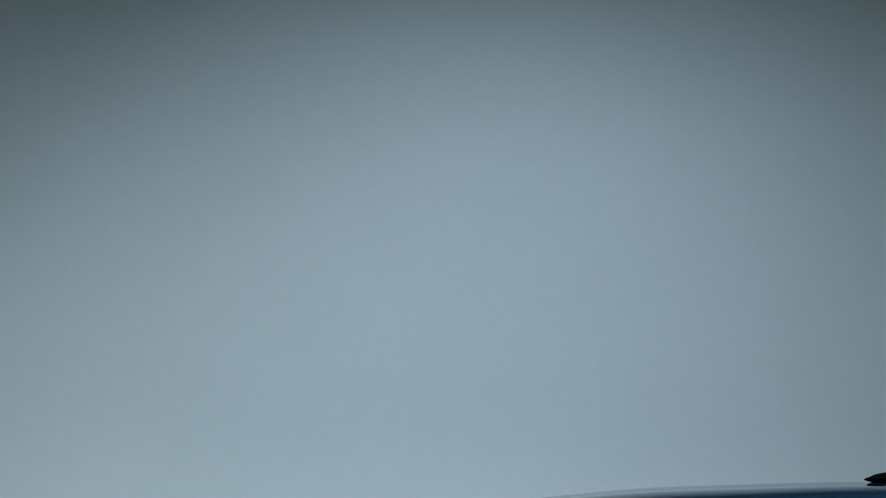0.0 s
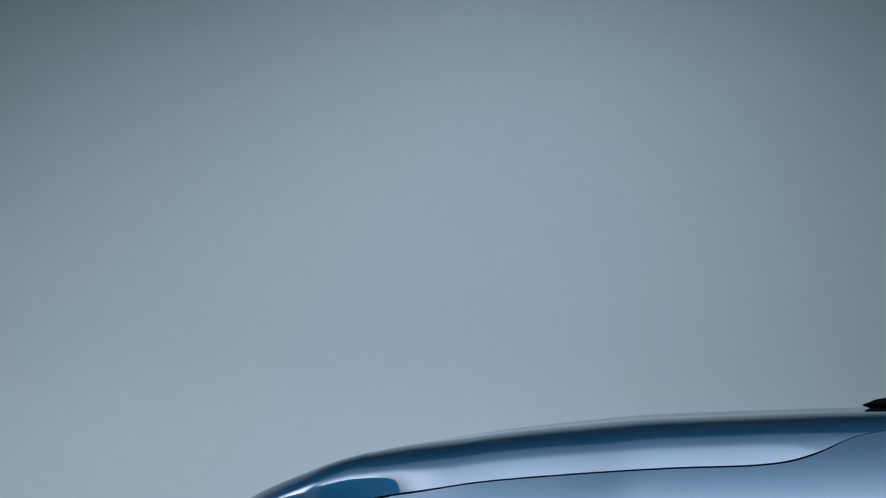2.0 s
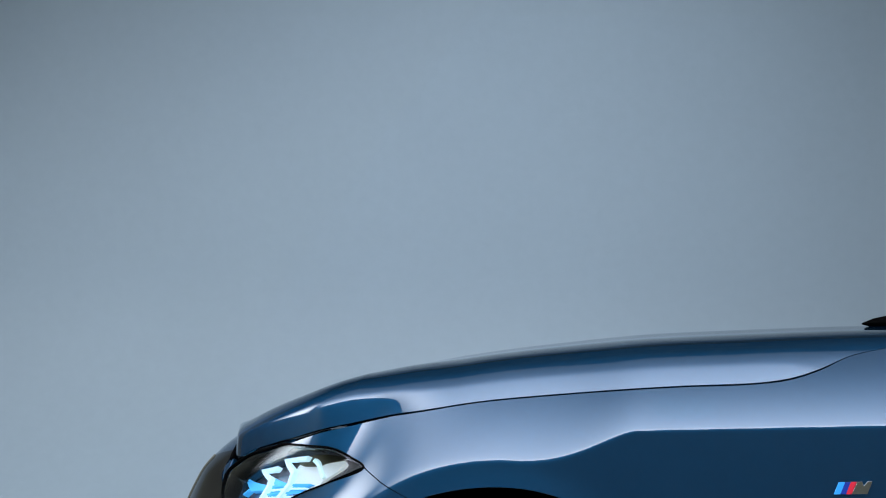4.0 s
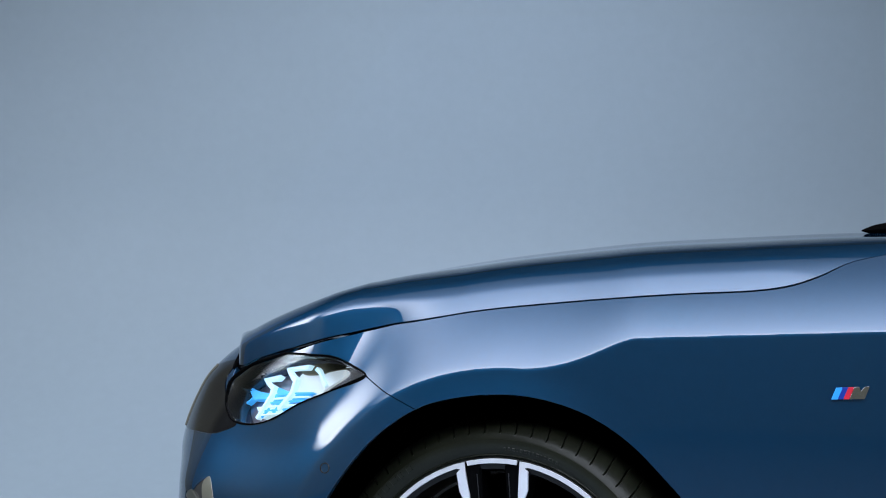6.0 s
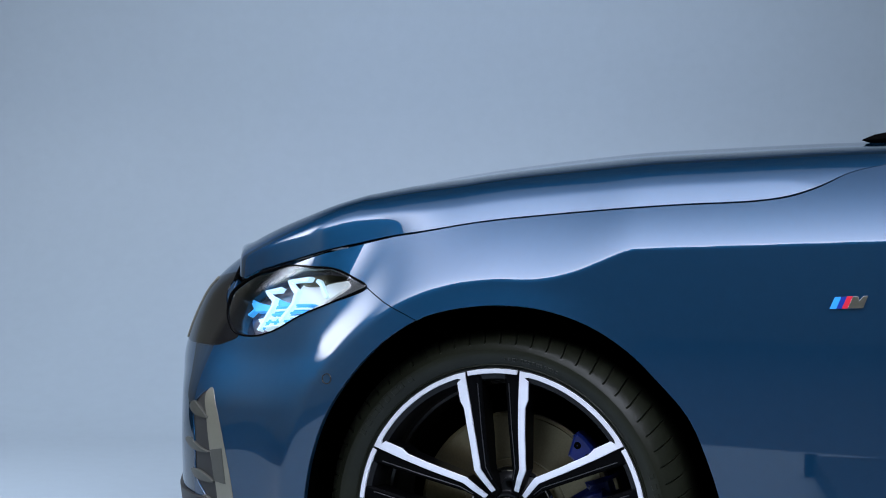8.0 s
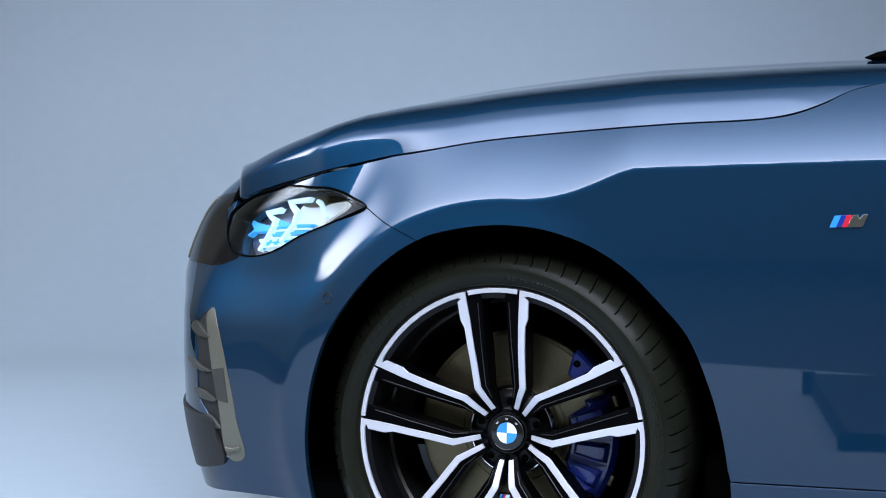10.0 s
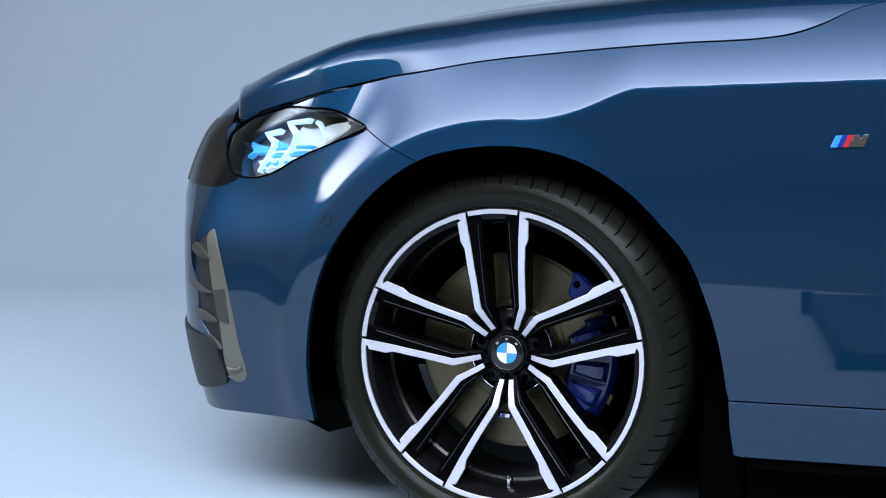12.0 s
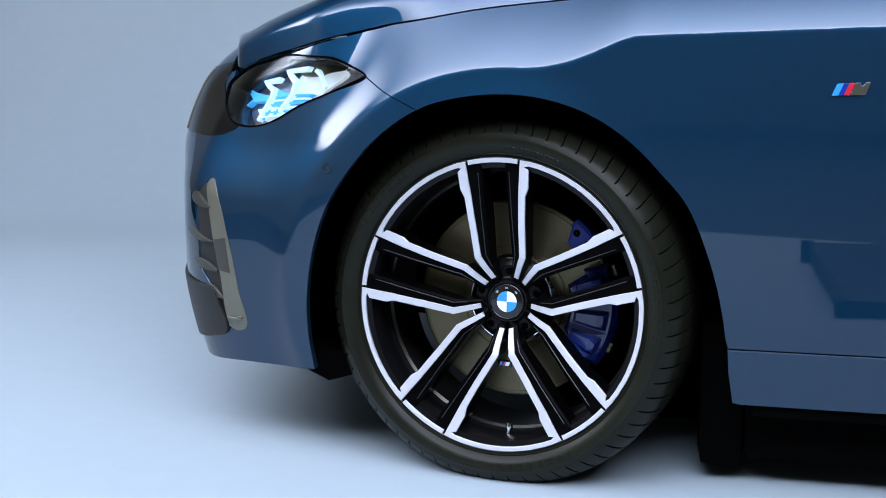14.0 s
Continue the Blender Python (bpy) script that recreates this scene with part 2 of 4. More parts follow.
def skin(surface, outline, holes=(), step=0.012, gap=0.0010, lip=0.014, raise_by=0.0, flip=False, edge=0.006):
    """Verts, faces and normals of a panel cut out of a surface: its outline, holes, a returned edge."""
    from mathutils.geometry import delaunay_2d_cdt
    loops = [inset(resample(np.asarray(outline), edge), gap)] + [resample(np.asarray(h), edge) for h in holes]
    lo, hi = loops[0].min(0), loops[0].max(0)
    gu, gv = np.meshgrid(np.arange(lo[0], hi[0], step), np.arange(lo[1], hi[1], step), indexing="ij")
    gu = gu + (np.arange(gu.shape[1]) % 2) * step * 0.5
    pts = np.stack([gu.ravel(), gv.ravel()], 1)
    ok = inside(inset(loops[0], step * 0.5), pts)
    for h in loops[1:]:
        ok &= ~inside(inset(h, -step * 0.5), pts)
    flat = [Vector(p) for lp in loops for p in lp] + [Vector(p) for p in pts[ok]]
    edges, at = [], 0
    for lp in loops:
        edges += [(at + i, at + (i + 1) % len(lp)) for i in range(len(lp))]
        at += len(lp)
    vs, _, fs, orig, _, _ = delaunay_2d_cdt(flat, edges, [], 0, 1e-7)
    uv = np.array([(v.x, v.y) for v in vs])
    tri = np.array([f for f in fs if len(f) == 3])
    mid = uv[tri].mean(1)
    good = inside(loops[0], mid)
    for h in loops[1:]:
        good &= ~inside(h, mid)
    tri = tri[good]
    nrm = surface_normal(surface, uv, flip)
    pos = surface(uv[:, 0], uv[:, 1]) + nrm * raise_by
    faces = [tuple(map(int, t[::-1] if flip else t)) for t in tri]
    verts, norms = list(map(tuple, pos)), list(map(tuple, nrm))
    if lip:
        for k, lp in enumerate(loops):
            n = surface_normal(surface, lp, flip)
            p = surface(lp[:, 0], lp[:, 1]) + n * raise_by
            area = np.sum(lp[:, 0] * np.roll(lp[:, 1], -1) - np.roll(lp[:, 0], -1) * lp[:, 1])
            out = np.roll(p, -1, 0) - np.roll(p, 1, 0)
            out = np.cross(out, n) * (1 if area > 0 else -1) * (-1 if flip else 1) * (1 if k == 0 else -1)
            out /= np.linalg.norm(out, axis=1)[:, None] + 1e-9
            base, m = len(verts), len(lp)
            for depth, way in ((0.0, n * 0.75 + out * 0.65), (0.0022, n * 0.2 + out), (lip, out)):
                verts += list(map(tuple, p - n * depth + out * min(depth, 0.0005)))
                norms += list(map(tuple, way / np.linalg.norm(way, axis=1)[:, None]))
            ccw = (area > 0) ^ (k > 0) ^ flip
            for r in range(2):
                for i in range(m):
                    j = (i + 1) % m
                    q = (base + r * m + i, base + r * m + j, base + (r + 1) * m + j, base + (r + 1) * m + i)
                    faces.append(q[::-1] if ccw else q)
    return (verts, [], faces), norms


def mirrored(geo, norms):
    """The panel together with its mirror image across the car's centre plane."""
    v, e, f = geo
    n = len(v)
    v2 = [(x, 2 * MID - y, z) for x, y, z in v]
    f2 = [tuple(i + n for i in q[::-1]) for q in f]
    return (v + v2, e, f + f2), norms + [(x, -y, z) for x, y, z in norms]


def flipped(geo, norms):
    v, e, f = geo
    return ([(x, 2 * MID - y, z) for x, y, z in v], e, [q[::-1] for q in f]), [(x, -y, z) for x, y, z in norms]


def lathe(profile, n=96, axis="y", closed=False):
    """Turns (radius, y) points round the y axis."""
    bm = bmesh.new()
    rings = []
    for k in range(n):
        a = 2 * math.pi * k / n
        rings.append([bm.verts.new((r * math.cos(a), y, r * math.sin(a))) for r, y in profile])
    m = len(profile)
    for k in range(n):
        a, b = rings[k], rings[(k + 1) % n]
        for i in range(m if closed else m - 1):
            j = (i + 1) % m
            bm.faces.new((a[i], a[j], b[j], b[i]))
    bmesh.ops.recalc_face_normals(bm, faces=bm.faces)
    return bm


def flat_fill(loops, extra=()):
    """Triangles that fill the first loop less the others."""
    from mathutils.geometry import delaunay_2d_cdt
    flat = [Vector(p) for lp in loops for p in lp] + [Vector(p) for p in extra]
    edges, at = [], 0
    for lp in loops:
        edges += [(at + i, at + (i + 1) % len(lp)) for i in range(len(lp))]
        at += len(lp)
    vs, _, fs, _, _, _ = delaunay_2d_cdt(flat, edges, [], 0, 1e-7)
    uv = np.array([(v.x, v.y) for v in vs])
    tri = np.array([f for f in fs if len(f) == 3])
    mid = uv[tri].mean(1)
    good = inside(loops[0], mid)
    for h in loops[1:]:
        good &= ~inside(h, mid)
    return uv, tri[good]


def prism(outline, depth, place, bevel=0.0):
    """A plate: the outline (a, b) in a plane, given depth; place(a, b, d) gives the point, d from 0 (front) to depth."""
    pts = np.asarray(outline, float)
    bm = bmesh.new()
    levels = [(0.0, bevel), (bevel, 0.0), (depth, 0.0)] if bevel else [(0.0, 0.0), (depth, 0.0)]
    loops = []
    for d, ins in levels:
        q = inset(pts, ins) if ins else pts
        loops.append((q, [bm.verts.new(place(a, b, d)) for a, b in q]))
    n = len(pts)
    for (_, la), (_, lb) in zip(loops, loops[1:]):
        for i in range(n):
            bm.faces.new((la[i], la[(i + 1) % n], lb[(i + 1) % n], lb[i]))
    for (q, ring), d in ((loops[0], 0.0), (loops[-1], depth)):
        uv, tri = flat_fill([q])
        vs = [ring[int(np.argmin(np.hypot(*(q - p).T)))] for p in uv]
        for t in tri:
            if len({vs[i] for i in t}) == 3:
                try:
                    bm.faces.new([vs[i] for i in t])
                except ValueError:
                    pass
    bmesh.ops.recalc_face_normals(bm, faces=bm.faces)
    return bm


def tube(path, radius, sides=10, closed=False, squash=1.0):
    """A round bar along a path; radius may be a list."""
    p = [Vector(q) for q in path]
    n = len(p)
    rad = radius if isinstance(radius, (list, tuple, np.ndarray)) else [radius] * n
    bm = bmesh.new()
    rings = []
    for i in range(n):
        t = (p[(i + 1) % n] - p[i - 1]) if closed or 0 < i < n - 1 else (p[1] - p[0] if i == 0 else p[-1] - p[-2])
        t.normalize()
        a = t.cross(Vector((0, 0, 1)))
        if a.length < 0.2:
            a = t.cross(Vector((0, 1, 0)))
        a.normalize()
        b = a.cross(t)
        rings.append([bm.verts.new(p[i] + rad[i] * (a * math.cos(w) + b * squash * math.sin(w))) for w in np.linspace(0, 2 * math.pi, sides, endpoint=False)])
    for i in range(n if closed else n - 1):
        a, b = rings[i], rings[(i + 1) % n]
        for k in range(sides):
            bm.faces.new((a[k], a[(k + 1) % sides], b[(k + 1) % sides], b[k]))
    if not closed:
        bm.faces.new(rings[0])
        bm.faces.new(rings[-1])
    bmesh.ops.recalc_face_normals(bm, faces=bm.faces)
    return bm


def block(x0, y0, z0, x1, y1, z1, bevel=0.0):
    bm = bmesh.new()
    bmesh.ops.create_cube(bm, size=1)
    bmesh.ops.scale(bm, vec=(x1 - x0, y1 - y0, z1 - z0), verts=bm.verts)
    bmesh.ops.translate(bm, vec=((x0 + x1) / 2, (y0 + y1) / 2, (z0 + z1) / 2), verts=bm.verts)
    if bevel:
        bmesh.ops.bevel(bm, geom=bm.edges, offset=bevel, segments=2, affect="EDGES", profile=0.7)
    return bm


# ---- studio ----
TURN = radians(12.78)
AHEAD = Vector((-math.sin(TURN), math.cos(TURN), 0))
RIGHT = Vector((math.cos(TURN), math.sin(TURN), 0))
COVE_AT, COVE_R, WALL_TOP, WIDE = 5.2, 1.5, 4.1, 5.3


def studio():
    profile = [(-0.15, 0.0), (0.4, 0.0), (1.2, 0.0), (2.2, 0.0), (3.0, 0.0), (3.8, 0.0), (COVE_AT, 0.0)]
    profile += [(COVE_AT + COVE_R * math.sin(a), COVE_R * (1 - math.cos(a))) for a in np.linspace(0.06, math.pi / 2, 26)]
    profile += [(COVE_AT + COVE_R, WALL_TOP)]
    bm = bmesh.new()
    rows = []
    for d, z in profile:
        p = Vector((EYE[0], EYE[1], 0)) + AHEAD * d
        rows.append([bm.verts.new(p + RIGHT * s + Vector((0, 0, z))) for s in np.linspace(-3.1, WIDE + 1.6, 13)])
    for a, b in zip(rows, rows[1:]):
        for i in range(12):
            bm.faces.new((a[i], a[i + 1], b[i + 1], b[i]))
    floor = part("floor", bm, WHITE)
    tagged(floor, "pale seamless studio floor curving up into the back wall", "floor", kind="structure")
    mid = Vector((EYE[0], EYE[1], 0)) + AHEAD * 0.4

    def slab(name, label, x0, y0, z0, x1, y1, z1, material=DARKWALL):
        ob = part(name, block(x0, y0, z0, x1, y1, z1), material, smooth_faces=False)
        ob.matrix_world = Matrix.Translation(mid) @ Matrix.Rotation(TURN, 4, "Z")
        tagged(ob, label, name.split("_")[0], kind="structure")

    # Unseen floor, its colour kept dark to dim the flank's reflection.
    slab("floor_behind", "dark studio floor out of view, added for the paint to reflect", -5.5, -6.3, -0.2, 7.0, 4.6, -0.004, DARKFLOOR)
    slab("wall_south", "dark plain studio wall", -8.2, -6.5, 0, 8.2, -6.3, 6.2)
    slab("wall_west", "olive plain studio wall", -5.7, -6.3, 0, -5.5, 6.6, 6.2, OLIVE)
    slab("wall_north", "olive plain wall behind the seamless backdrop", -5.5, 6.34, 0.0, 7.0, 6.6, 6.0, OLIVE)
    slab("wall_east", "dark plain studio wall", 7.0, -6.3, 0, 7.2, 6.6, 6.2)
    slab("ceiling", "olive plain studio ceiling", -5.5, -6.3, 6.0, 7.0, 6.6, 6.2, OLIVE)


studio()


CASE = mat("dark_grey_case_shell", (0.045, 0.048, 0.052), 0.6, 0, 0, 80, 0.15, 0.05)


def equipment_case():
    """A low dark case added out of view, a dark patch in the flank's reflection: a lid, edge rails, latches and a
    handle.
    """
    root = new("equipment_case")
    # Added unseen, so the door mirrors something dark here.
    root.matrix_world = pose(1.01, -1.58, 0.0, 0, 0, 176)
    tagged(root, "low dark case added out of view for the flank to reflect", "case")
    part("tray", block(-0.38, -0.43, 0.004, 0.38, 0.43, 0.050, 0.006), CASE, root)
    part("lid", block(-0.38, -0.43, 0.053, 0.38, 0.43, 0.080, 0.010), CASE, root)
    for x, y in ((-0.385, -0.435), (-0.385, 0.435), (0.385, -0.435), (0.385, 0.435)):
        part("corner_guard", block(x - 0.02, y - 0.02, 0.004, x + 0.02, y + 0.02, 0.083, 0.006), SATIN_BLACK, root)
    for y in (-0.25, 0.25):
        part("latch", block(-0.392, y - 0.03, 0.035, -0.378, y + 0.03, 0.068, 0.003), SATIN_BLACK, root)
    part("handle", tube([(-0.38, -0.07, 0.035), (-0.41, -0.06, 0.035), (-0.41, 0.06, 0.035), (-0.38, 0.07, 0.035)], 0.008), SATIN_BLACK, root)


equipment_case()

# ---- the car ----
car = new("car")
tagged(car, "blue metallic sports coupe parked on the studio floor", "car")

# outlines of the panels: metres along the flank, height
ARCH = [(-0.160, 0.187), (-0.162, 0.249), (-0.158, 0.327), (-0.144, 0.414), (-0.113, 0.500), (-0.073, 0.564), (-0.019, 0.627), (0.060, 0.683), (0.127, 0.704), (0.213, 0.713), (0.288, 0.706), (0.367, 0.680), (0.436, 0.636), (0.495, 0.578), (0.539, 0.526), (0.575, 0.444), (0.596, 0.375), (0.611, 0.294), (0.621, 0.189), (0.625, 0.172)]
LAMP = [(-0.054, 0.739), (-0.100, 0.757), (-0.161, 0.772), (-0.224, 0.775), (-0.336, 0.775), (-0.392, 0.765), (-0.488, 0.747), (-0.540, 0.716), (-0.513, 0.689), (-0.449, 0.659), (-0.404, 0.642), (-0.338, 0.639), (-0.278, 0.652), (-0.217, 0.680), (-0.140, 0.708)]
SEAM = [(-0.334, 0.773), (-0.182, 0.807), (0.037, 0.838), (0.162, 0.859), (0.316, 0.875), (0.515, 0.890), (0.651, 0.897), (0.709, 0.906), (0.757, 0.923), (0.806, 0.947), (0.872, 0.963)]
BUMPER_FOOT = [(-0.161, 0.187), (-0.242, 0.180), (-0.371, 0.175), (-0.520, 0.163), (-0.620, 0.172), (-0.750, 0.175), (-0.950, 0.175), (-1.282, 0.175)]
VENT = [(-0.410, 0.533), (-0.450, 0.518), (-0.474, 0.488), (-0.461, 0.424), (-0.454, 0.356), (-0.418, 0.322), (-0.395, 0.263), (-0.375, 0.244), (-0.347, 0.247), (-0.331, 0.260), (-0.335, 0.318), (-0.353, 0.405), (-0.389, 0.506)]
VENT_TRIM = [(-0.410, 0.536), (-0.389, 0.508), (-0.353, 0.405), (-0.335, 0.318), (-0.326, 0.260), (-0.337, 0.245), (-0.363, 0.240), (-0.378, 0.252), (-0.381, 0.334), (-0.399, 0.410), (-0.417, 0.486), (-0.426, 0.524)]
VENT_POD = [(-0.434, 0.321), (-0.405, 0.319), (-0.393, 0.281), (-0.383, 0.238), (-0.441, 0.217), (-0.620, 0.195), (-0.780, 0.195), (-0.800, 0.300), (-0.620, 0.318)]
FINS = [[(-0.492, 0.492), (-0.469, 0.505), (-0.447, 0.498), (-0.422, 0.485), (-0.409, 0.478), (-0.439, 0.477), (-0.473, 0.482)], [(-0.511, 0.425), (-0.479, 0.431), (-0.449, 0.421), (-0.417, 0.414), (-0.403, 0.412), (-0.438, 0.409), (-0.484, 0.414)], [(-0.475, 0.369), (-0.442, 0.372), (-0.408, 0.364), (-0.391, 0.355), (-0.418, 0.353), (-0.454, 0.356)], [(-0.428, 0.324), (-0.408, 0.323), (-0.389, 0.310), (-0.381, 0.302), (-0.408, 0.304)]]
VENT_NOTCH = [(-0.398, 0.417), (-0.366, 0.423), (-0.356, 0.355), (-0.387, 0.358)]
VENT_LEDGE = [(-0.374, 0.264), (-0.355, 0.264), (-0.337, 0.269)]
# inner parts of the headlight
GUIDE_A = [(-0.260, 0.758), (-0.350, 0.757), (-0.286, 0.731), (-0.280, 0.707), (-0.308, 0.673)]
GUIDE_B = [(-0.378, 0.742), (-0.453, 0.739), (-0.376, 0.719), (-0.368, 0.704), (-0.384, 0.657)]
GUIDE_C = [(-0.229, 0.754), (-0.199, 0.743), (-0.171, 0.722)]
ACCENT_A = [(-0.535, 0.715), (-0.504, 0.720), (-0.398, 0.710), (-0.386, 0.698), (-0.473, 0.698)]
ACCENT_B = [(-0.386, 0.725), (-0.314, 0.710), (-0.313, 0.699), (-0.364, 0.710)]
PLATE_A = [(-0.420, 0.681), (-0.345, 0.685), (-0.297, 0.679), (-0.367, 0.658)]
PLATE_B = [(-0.360, 0.706), (-0.215, 0.707), (-0.262, 0.693), (-0.349, 0.678)]
MIRROR = [(-0.275, 0.766), (-0.183, 0.761), (-0.134, 0.755), (-0.159, 0.730), (-0.215, 0.704), (-0.289, 0.710), (-0.313, 0.746)]
SURROUND = [(-0.594, 0.752), (-0.579, 0.720), (-0.507, 0.684), (-0.438, 0.657), (-0.387, 0.636), (-0.419, 0.623), (-0.461, 0.614), (-0.600, 0.608), (-0.700, 0.606), (-0.790, 0.617), (-0.820, 0.660), (-0.795, 0.705), (-0.725, 0.737), (-0.650, 0.750)]
SHUT = [(-0.650, 0.778), (-0.618, 0.762), (-0.576, 0.738)]
NOSE_EDGE = [(-0.742, 0.608), (-0.744, 0.640), (-0.742, 0.675), (-0.736, 0.710), (-0.722, 0.738)]
STREAK_A = [(-0.724, 0.737), (-0.616, 0.728), (-0.521, 0.719)]
STREAK_B = [(-0.611, 0.751), (-0.595, 0.764), (-0.503, 0.772)]
STREAK_C = [(-0.548, 0.678), (-0.514, 0.688), (-0.488, 0.700)]
NOSE_TOP = [(-0.570, 0.739), (-0.620, 0.757), (-0.640, 0.773), (-0.800, 0.782), (-1.050, 0.788), (-1.282, 0.790)]
# crown of the bonnet: x, height
CROWN = [(-0.700, 0.787), (-0.560, 0.842), (-0.438, 0.883), (-0.318, 0.923), (-0.162, 0.963), (0.016, 0.989), (0.202, 1.008), (0.382, 1.017), (0.557, 1.024), (0.645, 1.026), (0.950, 1.035)]
FENDER_END = 1.0
arch = spline(ARCH, 5)
rear_arch = arch[(arch[:, 0] > 0.062) & (arch[:, 1] > 0.2755)][::-1]
front_arch = arch[(arch[:, 0] < 0.062)][::-1]
lamp = spline(LAMP, 6, closed=True)
lamp_top = spline(LAMP, 6, closed=True)[: 4 * 6 + 1]
lamp_rest = spline(LAMP, 6, closed=True)[7 * 6:]
nose_top = spline(NOSE_TOP, 8)

def add_panel(name, geo, norms, label="", material=None, parent=None):
    return part(name, geo, material or PAINT, parent or car, label, True, norms)


def body():
    fender = np.vstack([lamp_top, spline(SEAM, 6)[1:], [(FENDER_END, 0.985), (FENDER_END, 0.275), (0.6165, 0.275)], rear_arch, [(0.062, 0.683)]])
    g = skin(flank, fender, step=0.0038, edge=0.004)
    add_panel("front_fender", *g)
    add_panel("front_fender", *flipped(*g))
    bumper = np.vstack([[LAMP[0]], [(0.062, 0.683)], front_arch, spline(BUMPER_FOOT, 6), [(NOSE_U, 0.3), (NOSE_U, 0.5)],
                        nose_top[::-1], lamp_rest])
    g = skin(flank, bumper, [spline(VENT, 4, True)], step=0.0042, edge=0.004)
    add_panel("front_bumper", *mirrored(*g))
    sill = np.array([(0.627, 0.174), (0.64, 0.171), (FENDER_END, 0.170), (FENDER_END, 0.2735), (0.6155, 0.2735), (0.618, 0.23)])
    g = skin(flank, sill, step=0.015)
    add_panel("side_sill", *g)
    add_panel("side_sill", *flipped(*g))
    # dark structure behind the shut lines
    back = np.vstack([[(-0.05, 0.72), (0.1, 0.74), (0.3, 0.76), (0.5, 0.70), (0.66, 0.5), (0.68, 0.3), (1.0, 0.3), (1.0, 0.96)], SEAM[::-1], LAMP[:5][::-1]])
    g = skin(flank, back, step=0.03, lip=0, raise_by=-0.03)
    add_panel("inner_panel", *g, material=MATT)
    add_panel("inner_panel", *flipped(*g), material=MATT)


# the bonnet's edge in plan, from its rear corner to the nose
_edge = np.vstack([flank(*np.array(c).T) for c in (nose_top[::-1], spline(LAMP, 6, closed=True)[4 * 6:6 * 6 + 3][::-1], spline(SEAM, 6), [(FENDER_END, 0.985)])])
_edge = _edge[np.argsort(_edge[:, 0])]
_crown = spline(CROWN, 12)
_grid = np.linspace(_edge[0, 0], _edge[-1, 0], 600)


def eased(x, v, width):
    """v over x on the even grid, smoothed over a width."""
    g = np.interp(_grid, x, v)
    n = max(int(width / (_grid[1] - _grid[0])), 1)
    k = np.hanning(2 * n + 3)[1:-1]
    pad = np.concatenate([2 * g[0] - g[n:0:-1], g, 2 * g[-1] - g[-2:-n - 2:-1]])
    return np.convolve(pad, k / k.sum(), "valid")


_edge_y, _edge_z, _crown_z = eased(_edge[:, 0], _edge[:, 1], 0.03), eased(_edge[:, 0], _edge[:, 2], 0.03), eased(_crown[:, 0], _crown[:, 1], 0.06)
# the same edge without the kick of the shut line at its rear end
_flow = np.vstack([_edge[_edge[:, 0] < 0.40], flank(*np.array([(0.651, 0.897), (0.78, 0.9035), (0.90, 0.9095), (1.22, 0.9255)]).T)])
_flow_y, _flow_z = eased(_flow[:, 0], _flow[:, 1], 0.03), eased(_flow[:, 0], _flow[:, 2], 0.03)


def bonnet_rise(e, half, rise, k, steep):
    """Height over the edge at a distance e from it: a facet, a tight bend, then the nearly level top with one raised line."""
    e1 = 0.0418 * k * (1 + 0.16 * (np.minimum(steep, 5.25) - 2.05)) / steep
    e2 = e1 + 0.042 * k
    past = softplus(e - e1, 0.0016)
    t = np.minimum(past / (e2 - e1), 1)
    low = steep * (e - past) - 9.0 * (e - past) ** 2 / k
    bend = k * 0.042 * (1.15 * t - 0.35 * t**2)
    f = np.maximum(e - e2, 0)
    top = 0.029 * k * (1 - np.exp(-f / 0.053 / k))
    dome = 0.011 * k * smooth(0.18, 0.40, e)
    edge_z = steep * e1 - 9.0 * e1**2 / k + k * (0.042 * 0.80 + 0.029)
    return low + bend + top + dome + (rise - edge_z - 0.011 * k) * (1 - (1 - e / half) ** 2)


BONNET_S = 0.7


def bonnet(x, s):
    """The bonnet's skin: x along the car, s from 0 at its edge to BONNET_S on the centre line."""
    x, s = np.asarray(x, float), np.asarray(s, float)
    ye, ze = np.interp(x, _grid, _edge_y), np.interp(x, _grid, _edge_z)
    y0, z0 = np.interp(x, _grid, _flow_y), np.interp(x, _grid, _flow_z)
    f = s / BONNET_S
    y = ye + np.maximum(MID - ye, 0.03) * (0.12 * f + 0.88 * f * np.abs(f))
    half, rise = np.maximum(MID - y0, 0.03), np.interp(x, _grid, _crown_z) - z0
    steep = 2.05 + 3.2 * smooth(-0.10, -0.34, x) + 5.0 * smooth(-0.28, -0.46, x)
    k = np.clip(rise / 0.138, 0.03, 1.3)
    z = z0 + bonnet_rise(y - y0, half, rise, k, steep)
    z = z + (ze - z0 - bonnet_rise(ye - y0, half, rise, k, steep)) * np.exp(-np.maximum(y - ye, 0) / 0.04)
    return np.stack([x, y, z], -1)


def bonnet_panel():
    x0, x1 = _edge[0, 0] + 0.004, _edge[-1, 0]
    outline = np.array([(x0, 0.006), (x1, 0.006), (x1, BONNET_S), (x0, BONNET_S)])
    g = skin(bonnet, outline, step=0.0042, gap=0.0)
    add_panel("bonnet", *mirrored(*g))


body()
bonnet_panel()


# ---- wheel ----
# Paler than the black alloy: spoke edge glints and the badge ring.
RIM_LINE = mat("satin_graphite_alloy", (0.07, 0.07, 0.075), 0.3, 0.8, 0.0, 300, 0.1)
BARREL = mat("satin_black_barrel", (0.055, 0.054, 0.050), 0.28, 0.8, 0.0, 200, 0.2)
